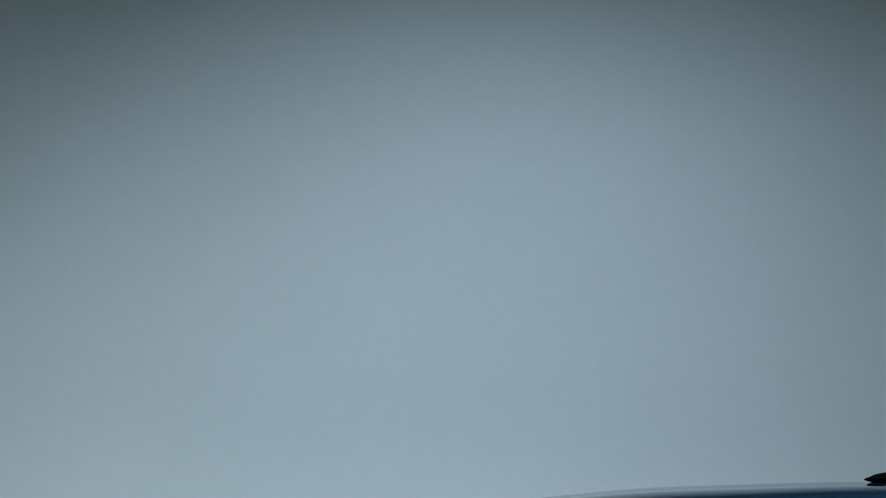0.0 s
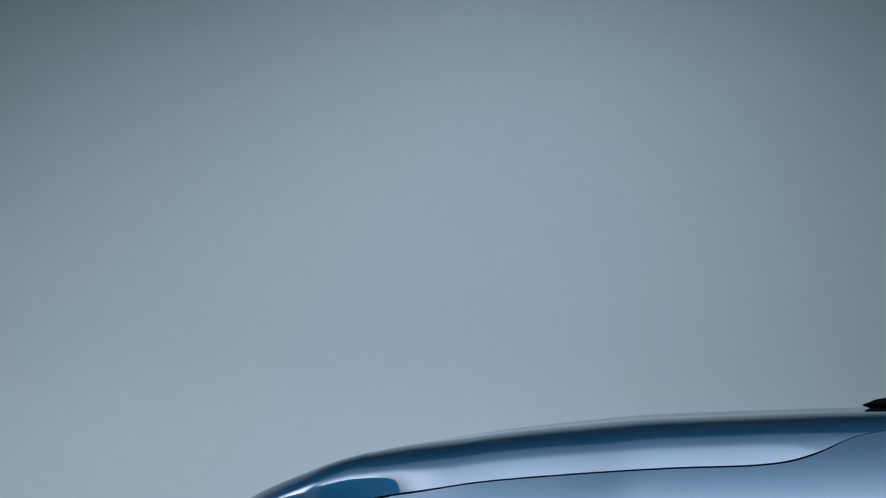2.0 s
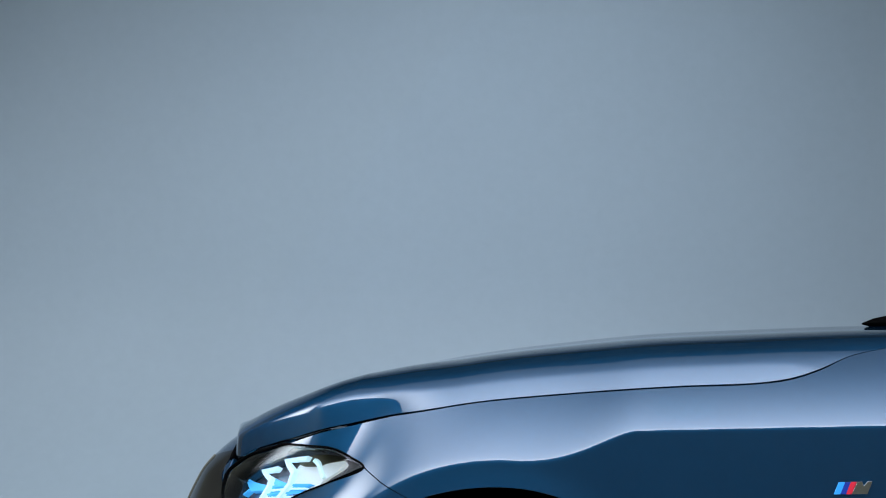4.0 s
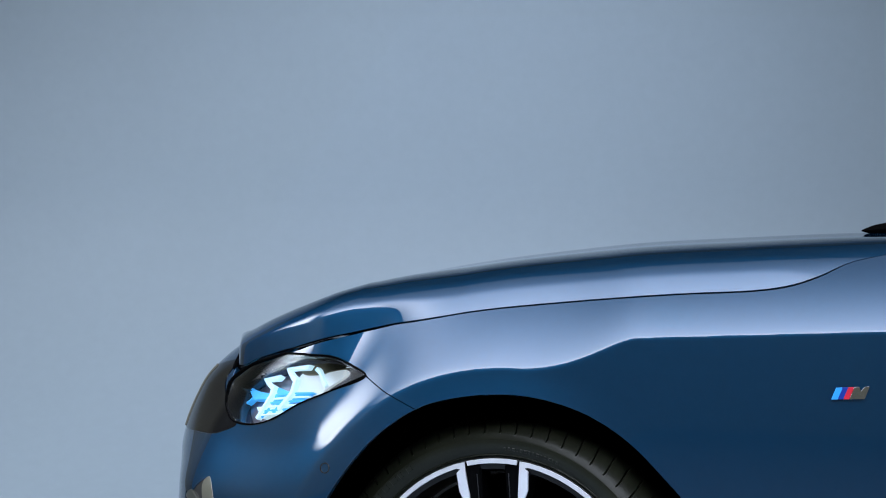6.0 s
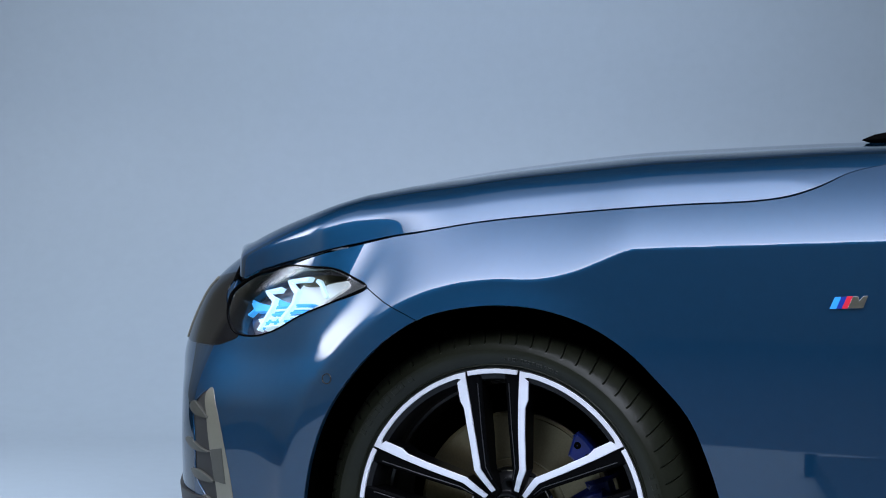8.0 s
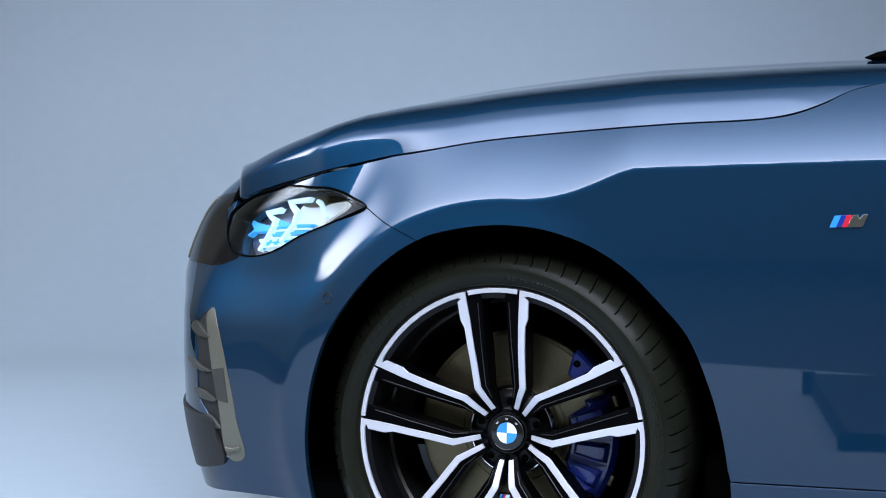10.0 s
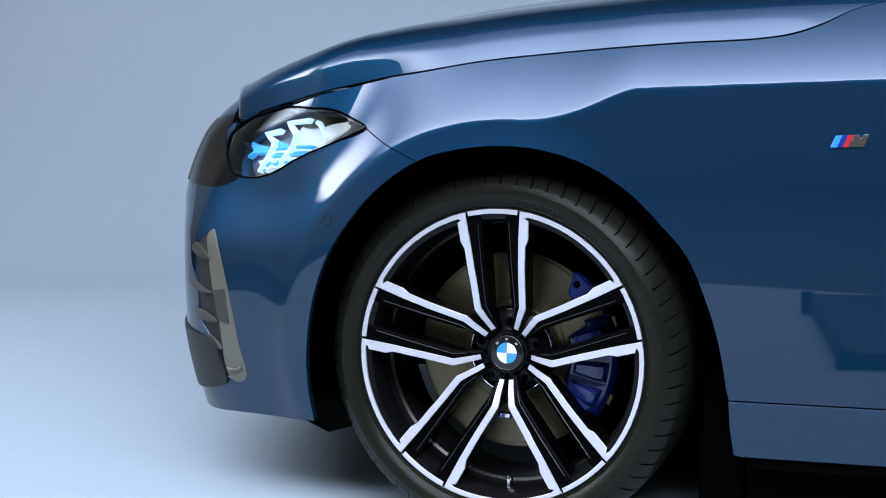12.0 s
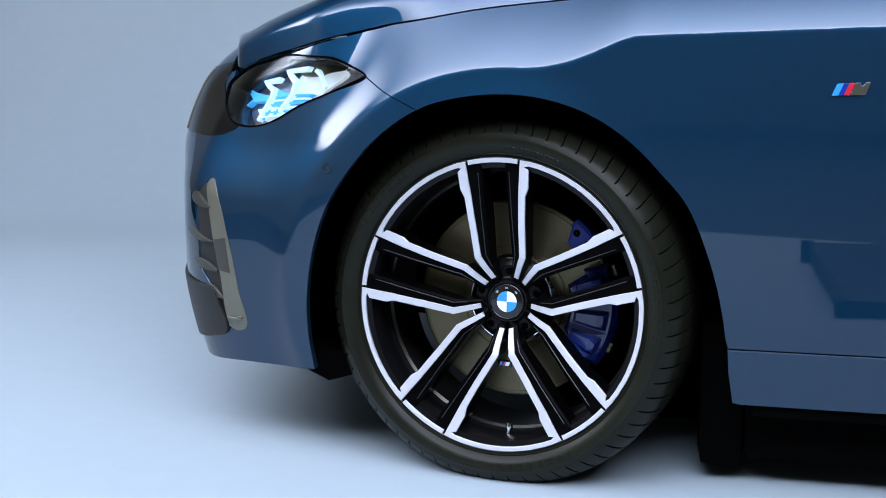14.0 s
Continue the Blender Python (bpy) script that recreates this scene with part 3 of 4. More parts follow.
RIM_EDGE = mat("gloss_black_alloy_edge", (0.0012, 0.0012, 0.0014), 0.30, 0.0, 0.0, 300, 0.1, 0, 0.03)
STEER, CAMBER = -7.44, -3.25
WHEEL_AT = (-0.0166, 0.0169, 0.3275)


def recess(r):
    """How far the wheel's face is dished in at radius r."""
    return np.interp(r, (0.030, 0.0487, 0.075, 0.096, 0.17, 0.255), (0.056, 0.050, 0.034, 0.025, 0.010, 0.0))


def spoke_place(turn):
    c, s = math.cos(turn), math.sin(turn)

    def place(a, b, d):
        r = math.hypot(a, b)
        return (a * c - b * s, float(recess(r)) + d, a * s + b * c)
    return place


def ring_arc(r, a0, a1, n):
    return [(r * math.cos(a), r * math.sin(a)) for a in np.linspace(radians(a0), radians(a1), n)]


def tyre_mesh():
    profile = [(0.262, 0.022), (0.266, 0.009), (0.2715, 0.004), (0.2735, 0.0035), (0.2755, 0.001), (0.2765, -0.0015), (0.278, -0.0005), (0.284, -0.0062), (0.291, -0.0105), (0.298, -0.0125),
               (0.305, -0.0118), (0.3065, -0.0100), (0.314, -0.0060), (0.3205, -0.0002), (0.327, 0.0075), (0.333, 0.016), (0.338, 0.027), (0.341, 0.040), (0.343, 0.060), (0.343, 0.170), (0.338, 0.205), (0.322, 0.226), (0.29, 0.232), (0.262, 0.21)]
    n, sag = 1088, math.sin(radians(-CAMBER))
    bm = bmesh.new()
    rings = []
    for k in range(n):
        a = 2 * math.pi * k / n
        ring = []
        for i, (r, y) in enumerate(profile):
            if k % 16 == 0 and 13 <= i <= 17:
                r -= 0.0035
                y += 0.004 if i < 17 else 0
            turn = a + 0.007 * max(0, i - 13)
            x, z = r * math.cos(turn), r * math.sin(turn)
            ground = -WHEEL_AT[2] + sag * y
            if z < ground:
                y -= 0.35 * (ground - z) * (1 if y < 0.1 else -1)
                z = ground
            ring.append(bm.verts.new((x, y, z)))
        rings.append(ring)
    for k in range(n):
        a, b = rings[k], rings[(k + 1) % n]
        for i in range(len(profile) - 1):
            bm.faces.new((a[i], a[i + 1], b[i + 1], b[i]))
    bmesh.ops.recalc_face_normals(bm, faces=bm.faces)
    return bm


def wheel(parent_car):
    K = 0.271 / 254
    outer = [(45, 12.3), (87, 20.5), (131, 48.5), (182, 79.5), (229, 106)]
    inner = [(223.5, 93), (223, 84), (196, 68), (182, 65.5), (136, 38), (91, 9.5), (46.5, 4)]
    half = outer + [(253 * math.cos(radians(a)), 253 * math.sin(radians(a))) for a in (21, 17, 12, 8, 4)]
    arc_in = [(245 * math.cos(radians(a)), 245 * math.sin(radians(a))) for a in (4, 8, 12, 17, 21)]
    top = half + [(253, 0)]
    low = [(245, 0)] + arc_in + inner
    mirror = lambda pts: [(a, -b) for a, b in pts[::-1]]
    # one horseshoe: up one leg, along the rim, down the other, and back inside
    outline = top + mirror(half) + [(a, -b) for a, b in low[::-1]] + low[1:]
    outline = resample(np.array(outline) * K, 0.005)
    w = part("wheel", lathe([(0.268, 0.004), (0.2715, 0.002), (0.2715, 0.012), (0.262, 0.014), (0.258, 0.024), (0.254, 0.026), (0.252, 0.046), (0.247, 0.049), (0.245, 0.08), (0.240, 0.084), (0.240, 0.12), (0.240, 0.2), (0.258, 0.215), (0.262, 0.2)], 128), BARREL, parent_car,
             "two-tone alloy wheel with five double spokes")
    part("tyre", tyre_mesh(), RUBBER, w, "black low-profile rubber tyre")
    # raised moulding on the sidewall, too fine to read
    for a0, count, r0, tall, wide in ((152, 8, 0.296, 0.012, 3.0), (88, 14, 0.2885, 0.006, 1.2), (20, 9, 0.296, 0.010, 2.6), (300, 8, 0.296, 0.012, 3.0)):
        for k in range(count):
            a = a0 - k * wide * 1.25
            bar = ring_arc(r0 + tall / 2, a, a - wide * (0.75 + 0.2 * ((k * 7) % 3 - 1)), 4) + ring_arc(r0 - tall / 2, a - wide * (0.75 + 0.2 * ((k * 7) % 3 - 1)), a, 4)
            part("moulded_mark", prism(np.array(bar), 0.003, lambda p, q, d: (p, -0.0128 + 30.0 * (math.hypot(p, q) - 0.299) ** 2 - 0.0008 + d, q), 0.0012), RUBBER, w, "", False)
    for i in range(5):
        turn = radians(273.4 + 72 * i)
        part("spoke_face", prism(outline, 0.005, spoke_place(turn), 0.0008), MACHINED, w, "bright machined spoke face", False)
        arc = ring_arc(253 * K, -10.2, 10.2, 12) + ring_arc(245 * K, 10.2, -10.2, 12)
        part("rim_accent", prism(arc, 0.005, spoke_place(turn + radians(36)), 0.0008), MACHINED, w, "bright machined rim edge", False)
        for side in (1, -1):
            leg = [(34, 2), (40, 17), (74, 29), (126, 66), (176, 102), (210, 127), (236, 102), (224, 92), (223, 84), (196, 68), (182, 65.5), (136, 38), (91, 9.5), (42, 2)]
            pts = resample(np.array(leg) * K * np.array([1, side]), 0.006)
            part("spoke", prism(pts, 0.052, lambda a, b, d, p=spoke_place(turn): p(a, b, d * (0.5 + 0.5 * min(1, math.hypot(a, b) / 0.15)) + 0.004), 0.0035), RIM_EDGE, w, "", False)
        # Thin ridges whose paler metal puts in the highlight along each spoke's edge.
        for side in (1, -1):
            rib = np.array([(62, 22), (84, 29.5), (200, 112), (201, 110.8), (84.6, 28.2), (62.6, 20.8)]) * K * np.array([1, side])
            part("spoke_rib", prism(resample(rib, 0.01), 0.02, lambda a, b, d, p=spoke_place(turn): p(a, b, d + 0.0026), 0.0008), RIM_LINE, w, "", False)
        lobe = np.array([(30, -16), (30, 16), (52, 14), (62, 6), (62, -6), (52, -14)]) * K
        part("hub_lobe", prism(resample(lobe, 0.006), 0.03, lambda a, b, d, p=spoke_place(turn + radians(36)): (p(a, b, 0)[0], 0.068 + d, p(a, b, 0)[2]), 0.002), RIM_BLACK, w, "", False)
    part("rim_web", lathe([(0.2655, 0.0045), (0.252, 0.008), (0.248, 0.02), (0.246, 0.06)], 128), RIM_BLACK, w)
    hub = part("hub", lathe([(0.001, 0.066), (0.033, 0.066), (0.035, 0.061), (0.038, 0.060), (0.043, 0.067), (0.072, 0.078), (0.080, 0.086), (0.06, 0.095)], 60), RIM_BLACK, w)
    for i in range(5):
        a = radians(90 + 72 * i)
        b = part("wheel_bolt", lathe([(0.001, 0.064), (0.007, 0.064), (0.0085, 0.067), (0.0085, 0.09)], 12), RIM_BLACK, w)
        b.location = (0.056 * math.cos(a), 0.004, 0.056 * math.sin(a))
    cap = part("hub_cap", lathe([(0.001, 0.0575), (0.030, 0.0575), (0.0325, 0.059), (0.033, 0.066)], 48), BLACK, w, "black hub cap with a quartered blue and white roundel")
    part("badge_ring", lathe([(0.0308, 0.0572), (0.0316, 0.0566), (0.0326, 0.0575)], 48), RIM_LINE, w)
    for i in range(4):
        q = [(0.0, 0.0)] + ring_arc(0.0195, 90 * i, 90 * i + 90, 10)
        bm = bmesh.new()
        f = bm.faces.new([bm.verts.new((a, 0.0568 + (i % 2) * 1e-4, b)) for a, b in q])
        bmesh.ops.triangulate(bm, faces=[f])
        part("badge_quarter", bm, SKYBLUE if i % 2 else BADGEWHITE, w, "", False)
    for a in (138, 92, 46):
        bar = ring_arc(0.0274, a + 6, a - 6, 4) + ring_arc(0.0238, a - 6, a + 6, 4)
        part("badge_mark", prism(np.array(bar), 0.0006, lambda p, q, d: (p, 0.0570 + d, q)), CHROME, w, "", False)
    tag = part("wheel_tag", block(-0.012, 0.048, -0.1215, 0.014, 0.058, -0.1095, 0.002), BLACK, w, "small black plate with enamel stripes")
    for k, material in enumerate((SKYBLUE, BADGE_NAVY, BADGE_RED, CHROME)):
        x0 = -0.008 + 0.0036 * k
        bar = np.array([(x0, -0.1190), (x0 + (0.003 if k < 3 else 0.0075), -0.1190), (x0 + (0.0045 if k < 3 else 0.009), -0.1120), (x0 + 0.0015, -0.1120)])
        part("tag_stripe", prism(bar, 0.002, lambda p, q, d: (p, 0.0472 + d, q)), material, w, "", False)
    valve = part("valve", lathe([(0.001, -0.035), (0.003, -0.035), (0.003, -0.02), (0.0045, -0.018), (0.0045, 0.0), (0.007, 0.004), (0.007, 0.012)], 14), CHROME, w)
    valve.matrix_basis = pose(0.014, 0.045, -0.240, 70, 0, 0)
    return w


SKYBLUE = mat("sky_blue_enamel", (0.03, 0.30, 0.75), 0.25, 0, 0.5, 200, 0.03)
BADGEWHITE = mat("white_enamel", (0.80, 0.82, 0.84), 0.25, 0, 0.5, 200, 0.03)
near_wheel = wheel(car)
near_wheel.matrix_basis = pose(*WHEEL_AT, CAMBER, 0, STEER)


def brakes(m):
    disc = part("brake_disc", lathe([(0.085, 0.112), (0.086, 0.106), (0.098, 0.106), (0.099, 0.1075), (0.101, 0.1075), (0.102, 0.106), (0.178, 0.106), (0.179, 0.1072), (0.184, 0.1072), (0.186, 0.108), (0.186, 0.132), (0.085, 0.134)], 96), STEEL, car, "bare steel brake disc")
    disc.matrix_basis = m
    hat = part("disc_hat", lathe([(0.05, 0.082), (0.080, 0.084), (0.085, 0.09), (0.086, 0.112)], 64), CHROME, car)
    hat.matrix_basis = m
    flare = lambda a, b, d: (a, 0.070 + d + 0.9 * max(0, math.hypot(a, b) - 0.172) + 0.5 * max(0, 0.128 - math.hypot(a, b)), b)
    shape = ring_arc(0.200, -35, 24, 18) + ring_arc(0.155, 26, 22, 3) + ring_arc(0.113, 18, -24, 10) + ring_arc(0.150, -33, -37, 3)
    cal = part("brake_caliper", prism(resample(np.array(shape), 0.005), 0.10, flare, 0.008), CALIPER, car, "blue painted brake caliper", False)
    cal.matrix_basis = m
    # bracket above the body, two black discs on it for the shade in its bolt holes
    arm = ring_arc(0.200, 32, 52, 6) + ring_arc(0.186, 53, 52, 2) + ring_arc(0.154, 47, 40, 4) + ring_arc(0.164, 36, 32, 2)
    b = part("caliper_bracket", prism(resample(np.array(arm), 0.005), 0.05, lambda p, q, d: (p, 0.082 + d, q), 0.005), CALIPER, car, "", False)
    b.matrix_basis = m
    for r, a in ((0.181, 47), (0.182, 38)):
        h = part("bolt_hole", lathe([(0.001, 0.0805), (0.0065, 0.0805), (0.007, 0.084)], 14), MATT, car)
        h.matrix_basis = m @ Matrix.Translation((r * math.cos(radians(a)), 0, r * math.sin(radians(a))))
    for a0, a1, r0, r1 in ((-30, -19, 0.128, 0.186), (-14, -3, 0.126, 0.188), (3, 19, 0.130, 0.186)):
        rib = ring_arc(r1, a0, a1, 6) + ring_arc(r0, a1, a0, 6)
        r = part("caliper_rib", prism(resample(np.array(rib), 0.006), 0.02, lambda p, q, d: (p, 0.0675 + d + 0.6 * max(0, math.hypot(p, q) - 0.172), q), 0.006), CALIPER, car, "", False)
        r.matrix_basis = m
    for a0 in (-26, 16):
        pad = ring_arc(0.207, a0, a0 + 6, 3) + ring_arc(0.199, a0 + 6, a0, 3)
        r = part("brake_pad", prism(np.array(pad), 0.02, lambda p, q, d: (p, 0.100 + d, q), 0.002), STEEL, car, "", False)
        r.matrix_basis = m


brakes(near_wheel.matrix_basis)


def wheel_well(flip):
    bm = bmesh.new()
    rings = []
    for y, g in ((0.025, 0.99), (0.05, 1.0), (0.10, 1.08), (0.50, 1.08)):
        ring = [(-0.385 * g, 0.20), (-0.392 * g, 0.25)] + [(0.004 + 0.396 * g * math.cos(a), HUB_Z + 0.379 * g * math.sin(a)) for a in np.linspace(math.pi, 0, 36)] + [(0.408 * g, 0.25), (0.415 * g, 0.18)]
        rings.append([bm.verts.new((x, y, z)) for x, z in ring])
    n = len(rings[0])
    for a, b in zip(rings, rings[1:]):
        for i in range(n - 1):
            bm.faces.new((a[i], a[i + 1], b[i + 1], b[i]))
    bm.faces.new(rings[-1])
    if flip:
        bmesh.ops.transform(bm, matrix=Matrix.Translation((0, 2 * MID, 0)) @ Matrix.Diagonal((1, -1, 1, 1)), verts=bm.verts)
    bmesh.ops.recalc_face_normals(bm, faces=bm.faces)
    part("wheel_arch_liner", bm, MATT, car)


wheel_well(False)
wheel_well(True)
part("underbody", block(-0.62, 0.36, 0.19, -0.42, 1.48, 0.26, 0.01), MATT, car)
# Hangs lower than a car's underside, to keep light off the floor.
part("underbody", block(0.43, 0.075, 0.050, 3.3, 1.765, 0.26, 0.02), MATT, car)
# Added black block, no car part: stands for the shade behind the tyre.
part("mud_guard", block(0.345, 0.085, 0.026, 0.43, 0.40, 0.30, 0.034), MATT, car)
# Lowered as well, so the floor behind the wheel stays dark.
part("undertray", block(0.02, 0.30, 0.050, 0.44, 1.54, 0.205, 0.01), MATT, car)
part("engine_bay", block(-0.42, 0.47, 0.2, 0.44, 1.37, 0.70, 0.01), MATT, car)


def ribbon(path, width):
    """A band round a path in the flank's coordinates."""
    p = spline(path, 5)
    t = np.gradient(p, axis=0)
    t /= np.linalg.norm(t, axis=1)[:, None] + 1e-9
    n = np.stack([-t[:, 1], t[:, 0]], 1) * width / 2
    return np.vstack([p + n, (p - n)[::-1]])


def kinked(path, width):
    """A band with sharp bends."""
    p = np.array(path, float)
    out = []
    for side in (1, -1):
        row = []
        for i in range(len(p)):
            a = p[i] - p[i - 1] if i else p[1] - p[0]
            b = p[i + 1] - p[i] if i + 1 < len(p) else a
            a, b = a / np.linalg.norm(a), b / np.linalg.norm(b)
            m = a + b
            m /= np.linalg.norm(m)
            n = np.array([-m[1], m[0]])
            row.append(p[i] + side * n * width / 2 / max(0.5, abs(n @ np.array([-a[1], a[0]]))))
        out += row if side == 1 else row[::-1]
    return np.array(out)


def headlight():
    """Clear lens over a smoky housing with two bent light guides and a bright reflector."""
    g = skin(flank, lamp, step=0.012, lip=0.02, raise_by=-0.001, gap=0.002)
    lens = part("headlight", *(g[0],), LENS, car, "clear headlight with bent blue-white light guides", True, g[1])
    lens.visible_shadow = False

    def inner(name, outline, depth, material, label="", lip=0.012):
        q = skin(flank, outline, step=0.01, lip=lip, raise_by=-depth, gap=0, edge=0.004)
        return part(name, q[0], material, lens, label, True, q[1])

    grown = inset(resample(lamp, 0.006), -0.006)
    inner("housing", grown, 0.062, LAMP_BODY, "smoky dark lamp housing", 0)
    rim = skin(flank, inset(resample(lamp, 0.006), -0.004), [inset(resample(lamp, 0.006), 0.003)], step=0.01, lip=0.05, raise_by=-0.006, gap=0, edge=0.004)
    part("bezel", rim[0], BLACK, lens, "gloss black bezel", True, rim[1])
    # Matt strips raised over the skin draw the dark gap round the lens.
    for run, width in ((LAMP[9:] + LAMP[:1], 0.0016), (LAMP[4:9], 0.003)):
        g = skin(flank, ribbon(run, width), step=0.01, lip=0.006, raise_by=0.0025, gap=0, edge=0.004)
        part("lamp_seal", g[0], MATT, lens, "black strip drawing the gap round the headlight", True, g[1])
    ring = resample(lamp, 0.006)
    g = skin(flank, inset(ring, -0.0008), [inset(ring, 0.0010)], step=0.01, lip=0.006, raise_by=0.002, gap=0, edge=0.004)
    part("lamp_seal", g[0], MATT, lens, "black strip drawing the gap round the headlight", True, g[1])
    inner("light_guide", kinked(GUIDE_A, 0.009), 0.030, GUIDE, "lit bent light guide")
    inner("light_guide", kinked(GUIDE_B, 0.009), 0.035, GUIDE, "lit bent light guide")
    inner("light_guide", kinked(GUIDE_C, 0.006), 0.030, GUIDE)
    inner("reflector", spline(MIRROR, 4, True), 0.050, REFLECTOR, "bright lamp reflector")
    shade = spline(MIRROR, 4, True)
    high = shade[:, 1].max()
    shade[:, 1] = high + (shade[:, 1] - high) * 0.35
    inner("reflector_shade", shade, 0.044, BRONZE, "bronze upper lamp trim")
    lo, hi = np.array(GUIDE_A[-1]), np.array(GUIDE_A[-2])
    for k in range(4):
        base = np.array(GUIDE_B[-1]) + (lo - np.array(GUIDE_B[-1])) * (0.18 + 0.24 * k)
        bar = np.stack([base, base + (hi - lo) * 0.5])
        inner("guide_rib", ribbon(bar, 0.0045), 0.038, GUIDE if k % 2 else GUIDE_BLUE)
    for k in range(6):
        z = 0.664 + 0.0078 * k
        inner("guide_slat", ribbon(np.array([(-0.372 + 0.03 * k / 6, z), (-0.262 + 0.9 * (z - 0.66), z + 0.004)]), 0.0028), 0.037, GUIDE_BLUE if k % 2 else GUIDE)
    # Emissive ribbons put in for the streaks of blue glow in the housing.
    for run in (STREAK_A, STREAK_B, STREAK_C):
        inner("accent", ribbon(run, 0.004), 0.044, GUIDE_BLUE, "glowing blue shape in the lamp")
    inner("accent", np.array(ACCENT_A), 0.045, GUIDE_BLUE, "glowing blue shape in the lamp")
    inner("accent", np.array(ACCENT_B), 0.045, GUIDE_BLUE, "glowing blue shape in the lamp")
    inner("guide_plate", np.array(PLATE_A), 0.042, GUIDE, "lit guide plate")
    inner("guide_plate", np.array(PLATE_B), 0.042, GUIDE_BLUE, "lit guide plate")


def side_vent():
    """Air curtain inlet: dark sheet for the shaded duct, satin trim, swept fins and a black lower pod."""
    v = spline(VENT, 4, True)
    # Almost flush with the skin; its black puts the slots' shade in.
    g = skin(flank, inset(resample(v, 0.006), -0.02), step=0.015, lip=0, raise_by=-0.0025, gap=0)
    part("duct", g[0], SATIN_BLACK, car, "dark sheet behind the inlet fins, for the shaded slots", True, g[1])
    g = skin(flank, spline(VENT_TRIM, 4, True), step=0.01, lip=0.03, raise_by=0.001, gap=0)
    part("vent_trim", g[0], SATIN, car, "satin grey inlet trim", True, g[1])
    g = skin(flank, spline(VENT_POD, 4, True), step=0.012, lip=0.02, raise_by=0.006, gap=0)
    part("vent_pod", g[0], SATIN_BLACK, car, "satin black lower bumper insert", True, g[1])
    for crescent in FINS:
        g = skin(flank, spline(crescent, 4, True), step=0.008, lip=0.04, raise_by=0.003, gap=0, edge=0.003)
        part("vent_fin", g[0], VENT_GREY, car, "swept satin fin", True, g[1])
    # Darker plate laid on the trim; its colour stands for a shaded recess.
    g = skin(flank, np.array(VENT_NOTCH), step=0.01, lip=0.02, raise_by=0.002, gap=0, edge=0.004)
    part("trim_recess", g[0], VENT_GREY, car, "darker plate in place of a shaded recess", True, g[1])
    g = skin(flank, ribbon(VENT_LEDGE, 0.005), step=0.01, lip=0.02, raise_by=0.006, gap=0, edge=0.003)
    part("trim_ledge", g[0], SATIN, car, "", True, g[1])


def fender_badge():
    """Three slanted enamel stripes and a chrome shape on the fender."""
    def slab(f0, f1, material, name, notch=False):
        lo = lambda f: (0.7705 + 0.0495 * f, 0.7175 + 0.002 * f)
        hi = lambda f: (0.7785 + 0.0495 * f, 0.7365 + 0.003 * f)
        pts = [lo(f0), lo(f1), hi(f1), hi(f0)]
        if notch:
            m = (f0 + f1) / 2
            pts = [lo(f0), lo(f0 + 0.13), lo(m - 0.02), lo(m + 0.06), lo(f1 - 0.13), lo(f1), hi(f1), hi(f1 - 0.14), tuple(np.array(hi(m)) - (0.002, 0.007)), hi(f0 + 0.16), hi(f0)]
        g = skin(flank, np.array(pts), step=0.01, lip=0.004, raise_by=0.0035, gap=0, edge=0.003)
        return part(name, g[0], material, car, "", True, g[1])

    slab(0.0, 0.20, SKYBLUE, "badge_stripe")
    slab(0.20, 0.38, BADGE_NAVY, "badge_stripe")
    slab(0.38, 0.56, BADGE_RED, "badge_stripe")
    slab(0.58, 1.06, CHROME, "badge_emblem", True)


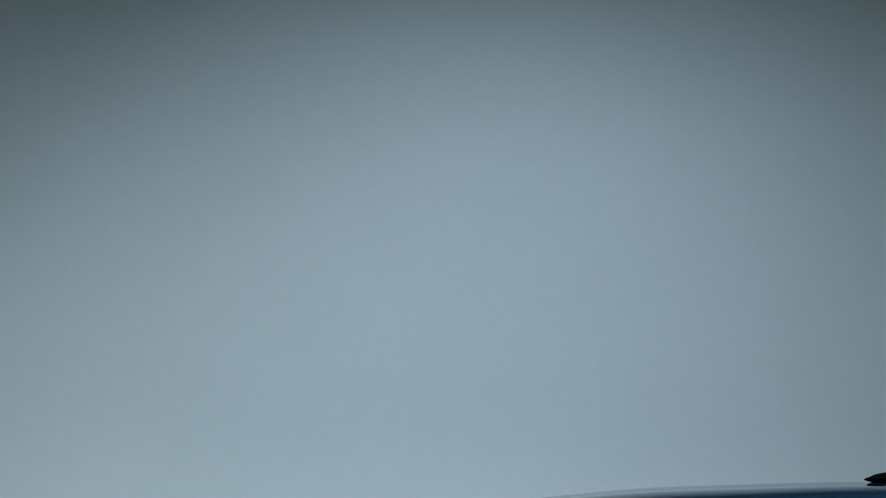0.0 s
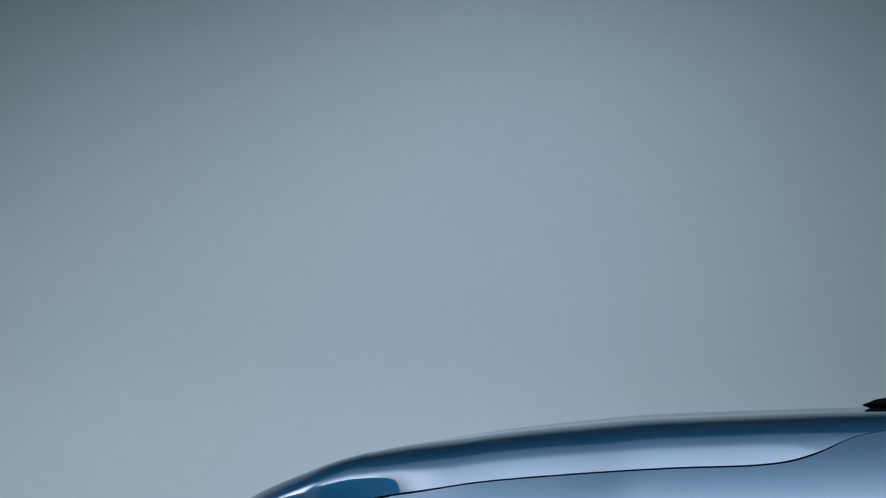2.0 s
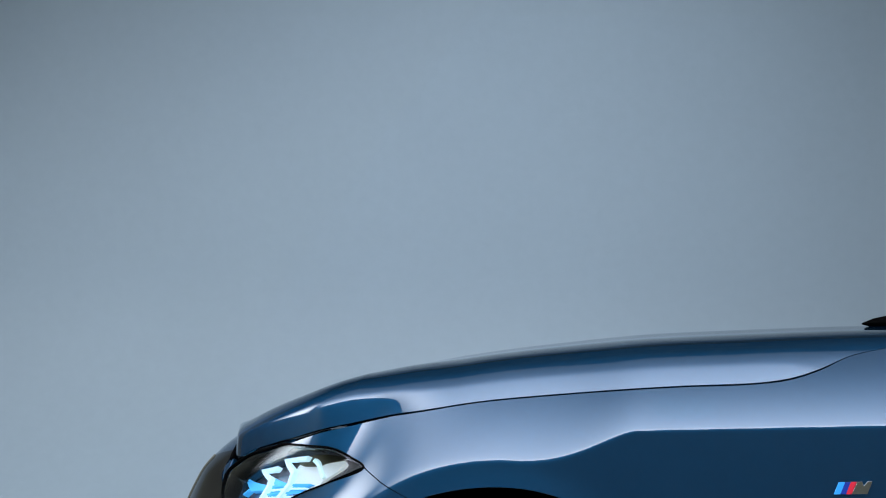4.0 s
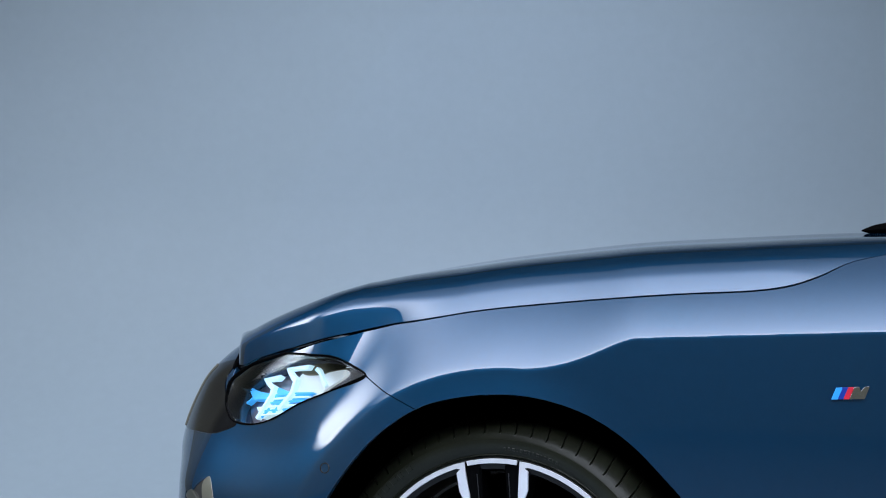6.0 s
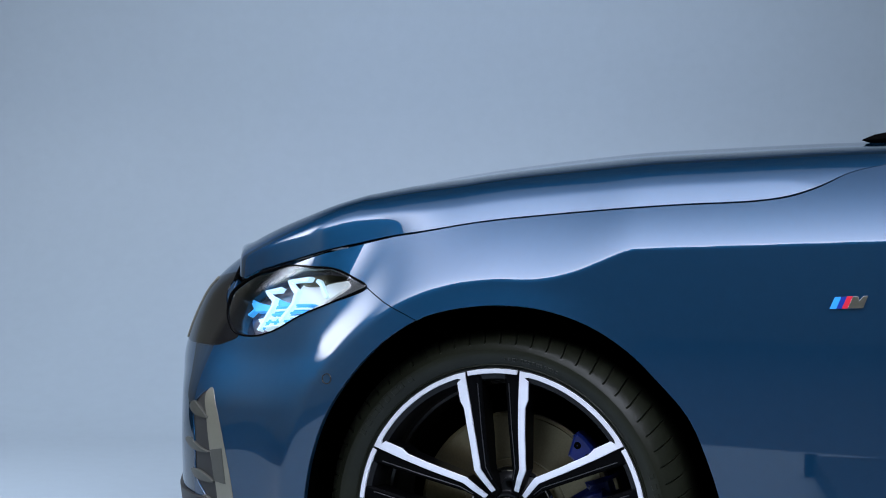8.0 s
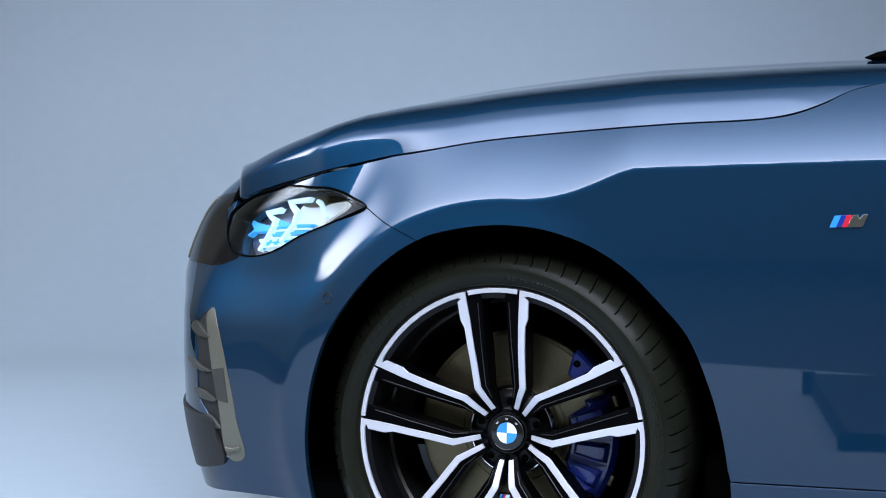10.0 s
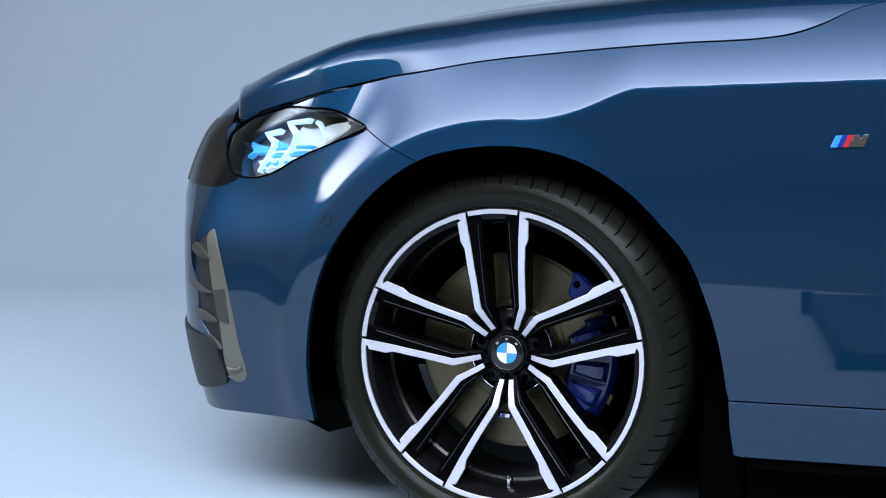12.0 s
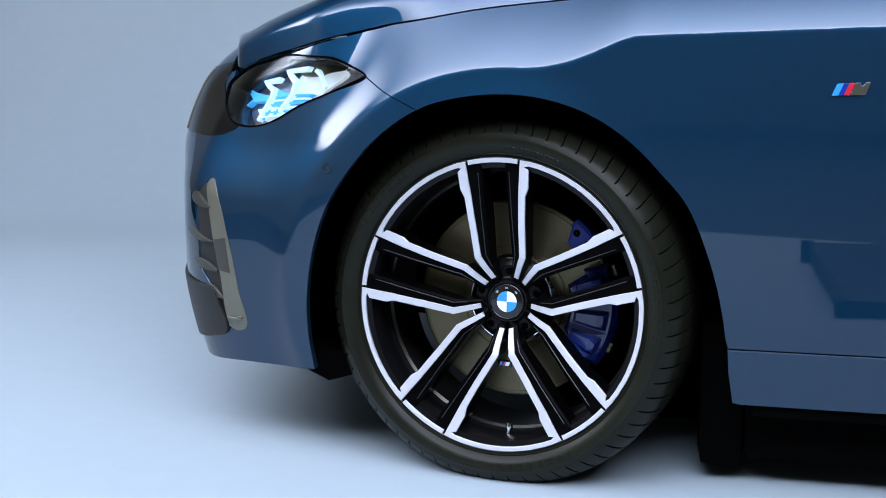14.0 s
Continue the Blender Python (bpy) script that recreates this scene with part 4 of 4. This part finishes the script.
def small_parts():
    # parking sensor
    ring = np.array([(-0.108 + 0.0095 * math.cos(a), 0.574 + 0.0095 * math.sin(a)) for a in np.linspace(0, 2 * math.pi, 24, endpoint=False)])
    hole = np.array([(-0.108 + 0.0082 * math.cos(a), 0.574 + 0.0082 * math.sin(a)) for a in np.linspace(0, 2 * math.pi, 24, endpoint=False)])
    g = skin(flank, ring, [hole], step=0.02, lip=0.002, raise_by=0.0012, gap=0, edge=0.004)
    part("parking_sensor", g[0], BLACK, car, "round parking sensor ring", True, g[1])
    # kidney frames on the nose
    for side in (1, -1):
        path = [(-0.842, 0.585, 0.50), (-0.838, 0.590, 0.61), (-0.820, 0.625, 0.675), (-0.822, 0.75, 0.695), (-0.83, 0.87, 0.68), (-0.865, 0.895, 0.55), (-0.865, 0.89, 0.36), (-0.855, 0.80, 0.29), (-0.845, 0.66, 0.30), (-0.842, 0.595, 0.38)]
        p = spline(path, 6, True)
        if side < 0:
            p[:, 1] = 2 * MID - p[:, 1]
        part("grille_frame", tube(p, 0.014, 10, True), CHROME, car, "chrome kidney grille frame")
    g = skin(flank, spline(SURROUND, 4, True), step=0.012, lip=0.012, raise_by=0.0015, gap=0)
    for q in (g, flipped(*g)):
        part("grille_surround", q[0], DARK_GLOSS, car, "gloss black grille surround", True, q[1])
    g = skin(flank, ribbon(NOSE_EDGE, 0.009), step=0.01, lip=0.006, raise_by=0.004, gap=0, edge=0.004)
    for q in (g, flipped(*g)):
        part("grille_edge", q[0], SATIN, car, "thin bright edge round the grille", True, q[1])
    # Raised matt strip stands for the dark shut line at the bonnet's front.
    g = skin(flank, ribbon(SHUT, 0.0045), step=0.01, lip=0.006, raise_by=0.004, gap=0, edge=0.004)
    part("bonnet_seal", g[0], MATT, car, "", True, g[1])
    # deflector ahead of the wheel, jacking strip under the sill
    wedge = np.array([(-0.43, 0.190), (-0.40, 0.168), (-0.36, 0.150), (-0.30, 0.168), (-0.30, 0.21), (-0.43, 0.21)])
    part("air_deflector", prism(resample(wedge, 0.03), 0.30, lambda a, b, d: (a, 0.075 + d, b), 0.004), MATT, car, "", False)
    part("sill_strip", block(0.44, 0.02, 0.148, 1.0, 0.12, 0.178, 0.008), MATT, car)
    # black cowl corner behind the bonnet
    p = [(0.625 + 0.30 * t, 0.35 + 0.05 * t, 1.018 + 0.016 * t) for t in np.linspace(0, 1, 14)]
    r = [0.002 + 0.0155 * math.sqrt(min(1, t * 5.0)) * 1.4 for t in np.linspace(0, 1, 14)]
    part("windscreen_cowl", tube(p, r, 12, False, 0.62), MATT, car, "black windscreen cowl corner")


def rest_of_car():
    """Doors, quarters, cabin and tail, which close the body behind the fenders."""
    door = np.array([(1.006, 0.279), (2.45, 0.279), (2.56, 0.60), (2.56, 0.955), (1.006, 0.985)])
    g = skin(flank, door, step=0.03)
    part("door", g[0], PAINT, car, "", True, g[1])
    f = flipped(*g)
    part("door", f[0], PAINT, car, "", True, f[1])
    rear_x = 2.85 - ROUND_X
    arch = [(rear_x + 0.395 * math.cos(a), HUB_Z + 0.38 * math.sin(a)) for a in np.linspace(math.pi - 0.1, 0.1, 24)]
    quarter = np.vstack([[(2.566, 0.955), (2.566, 0.60), (2.47, 0.37)], arch, [(3.85, 0.36), (3.88, 0.92)]])
    g = skin(flank, quarter, step=0.03)
    part("rear_quarter", g[0], PAINT, car, "", True, g[1])
    f = flipped(*g)
    part("rear_quarter", f[0], PAINT, car, "", True, f[1])
    sill = np.array([(1.004, 0.170), (2.45, 0.170), (2.45, 0.2735), (1.004, 0.2735)])
    g = skin(flank, sill, step=0.05)
    part("side_sill", g[0], PAINT, car, "", True, g[1])
    f = flipped(*g)
    part("side_sill", f[0], PAINT, car, "", True, f[1])
    part("tail", block(3.50, 0.06, 0.2, 3.70, 1.78, 0.95, 0.05), PAINT, car)
    # cabin: sections across the car along its length
    rows = [(0.76, 1.025, 0.22), (1.15, 1.20, 0.26), (1.55, 1.34, 0.30), (2.0, 1.385, 0.31), (2.5, 1.34, 0.30), (3.0, 1.17, 0.26), (3.45, 1.0, 0.18), (3.6, 0.95, 0.12)]
    rows = spline([(a, b, c) for a, b, c in rows], 4)
    bm = bmesh.new()
    rings = []
    for x, top, tuck in rows:
        prof = [(0.10, 0.90), (0.13, 0.96), (tuck, max(top - 0.06, 0.97)), (tuck + 0.15, top - 0.015), (MID, top)]
        ring = prof + [(2 * MID - y, z) for y, z in prof[-2::-1]]
        rings.append([bm.verts.new((x, y, z)) for y, z in ring])
    for a, b in zip(rings, rings[1:]):
        for i in range(len(a) - 1):
            bm.faces.new((a[i], a[i + 1], b[i + 1], b[i]))
    bmesh.ops.recalc_face_normals(bm, faces=bm.faces)
    part("cabin", bm, BLACK, car, "dark glazed cabin")


headlight()
side_vent()
fender_badge()
small_parts()
rest_of_car()


def other_wheels():
    """The three wheels out of sight share the meshes of the near one."""
    def twin(m):
        root = near_wheel.copy()
        scene.collection.objects.link(root)
        root.parent = car
        root.matrix_basis = m
        for c in near_wheel.children:
            d = c.copy()
            scene.collection.objects.link(d)
            d.parent = root
    twin(pose(2.85, WHEEL_AT[1], WHEEL_AT[2], CAMBER))
    twin(pose(WHEEL_AT[0], 2 * MID - WHEEL_AT[1], WHEEL_AT[2], CAMBER, 0, 180 + STEER))
    twin(pose(2.85, 2 * MID - WHEEL_AT[1], WHEEL_AT[2], CAMBER, 0, 180))


other_wheels()
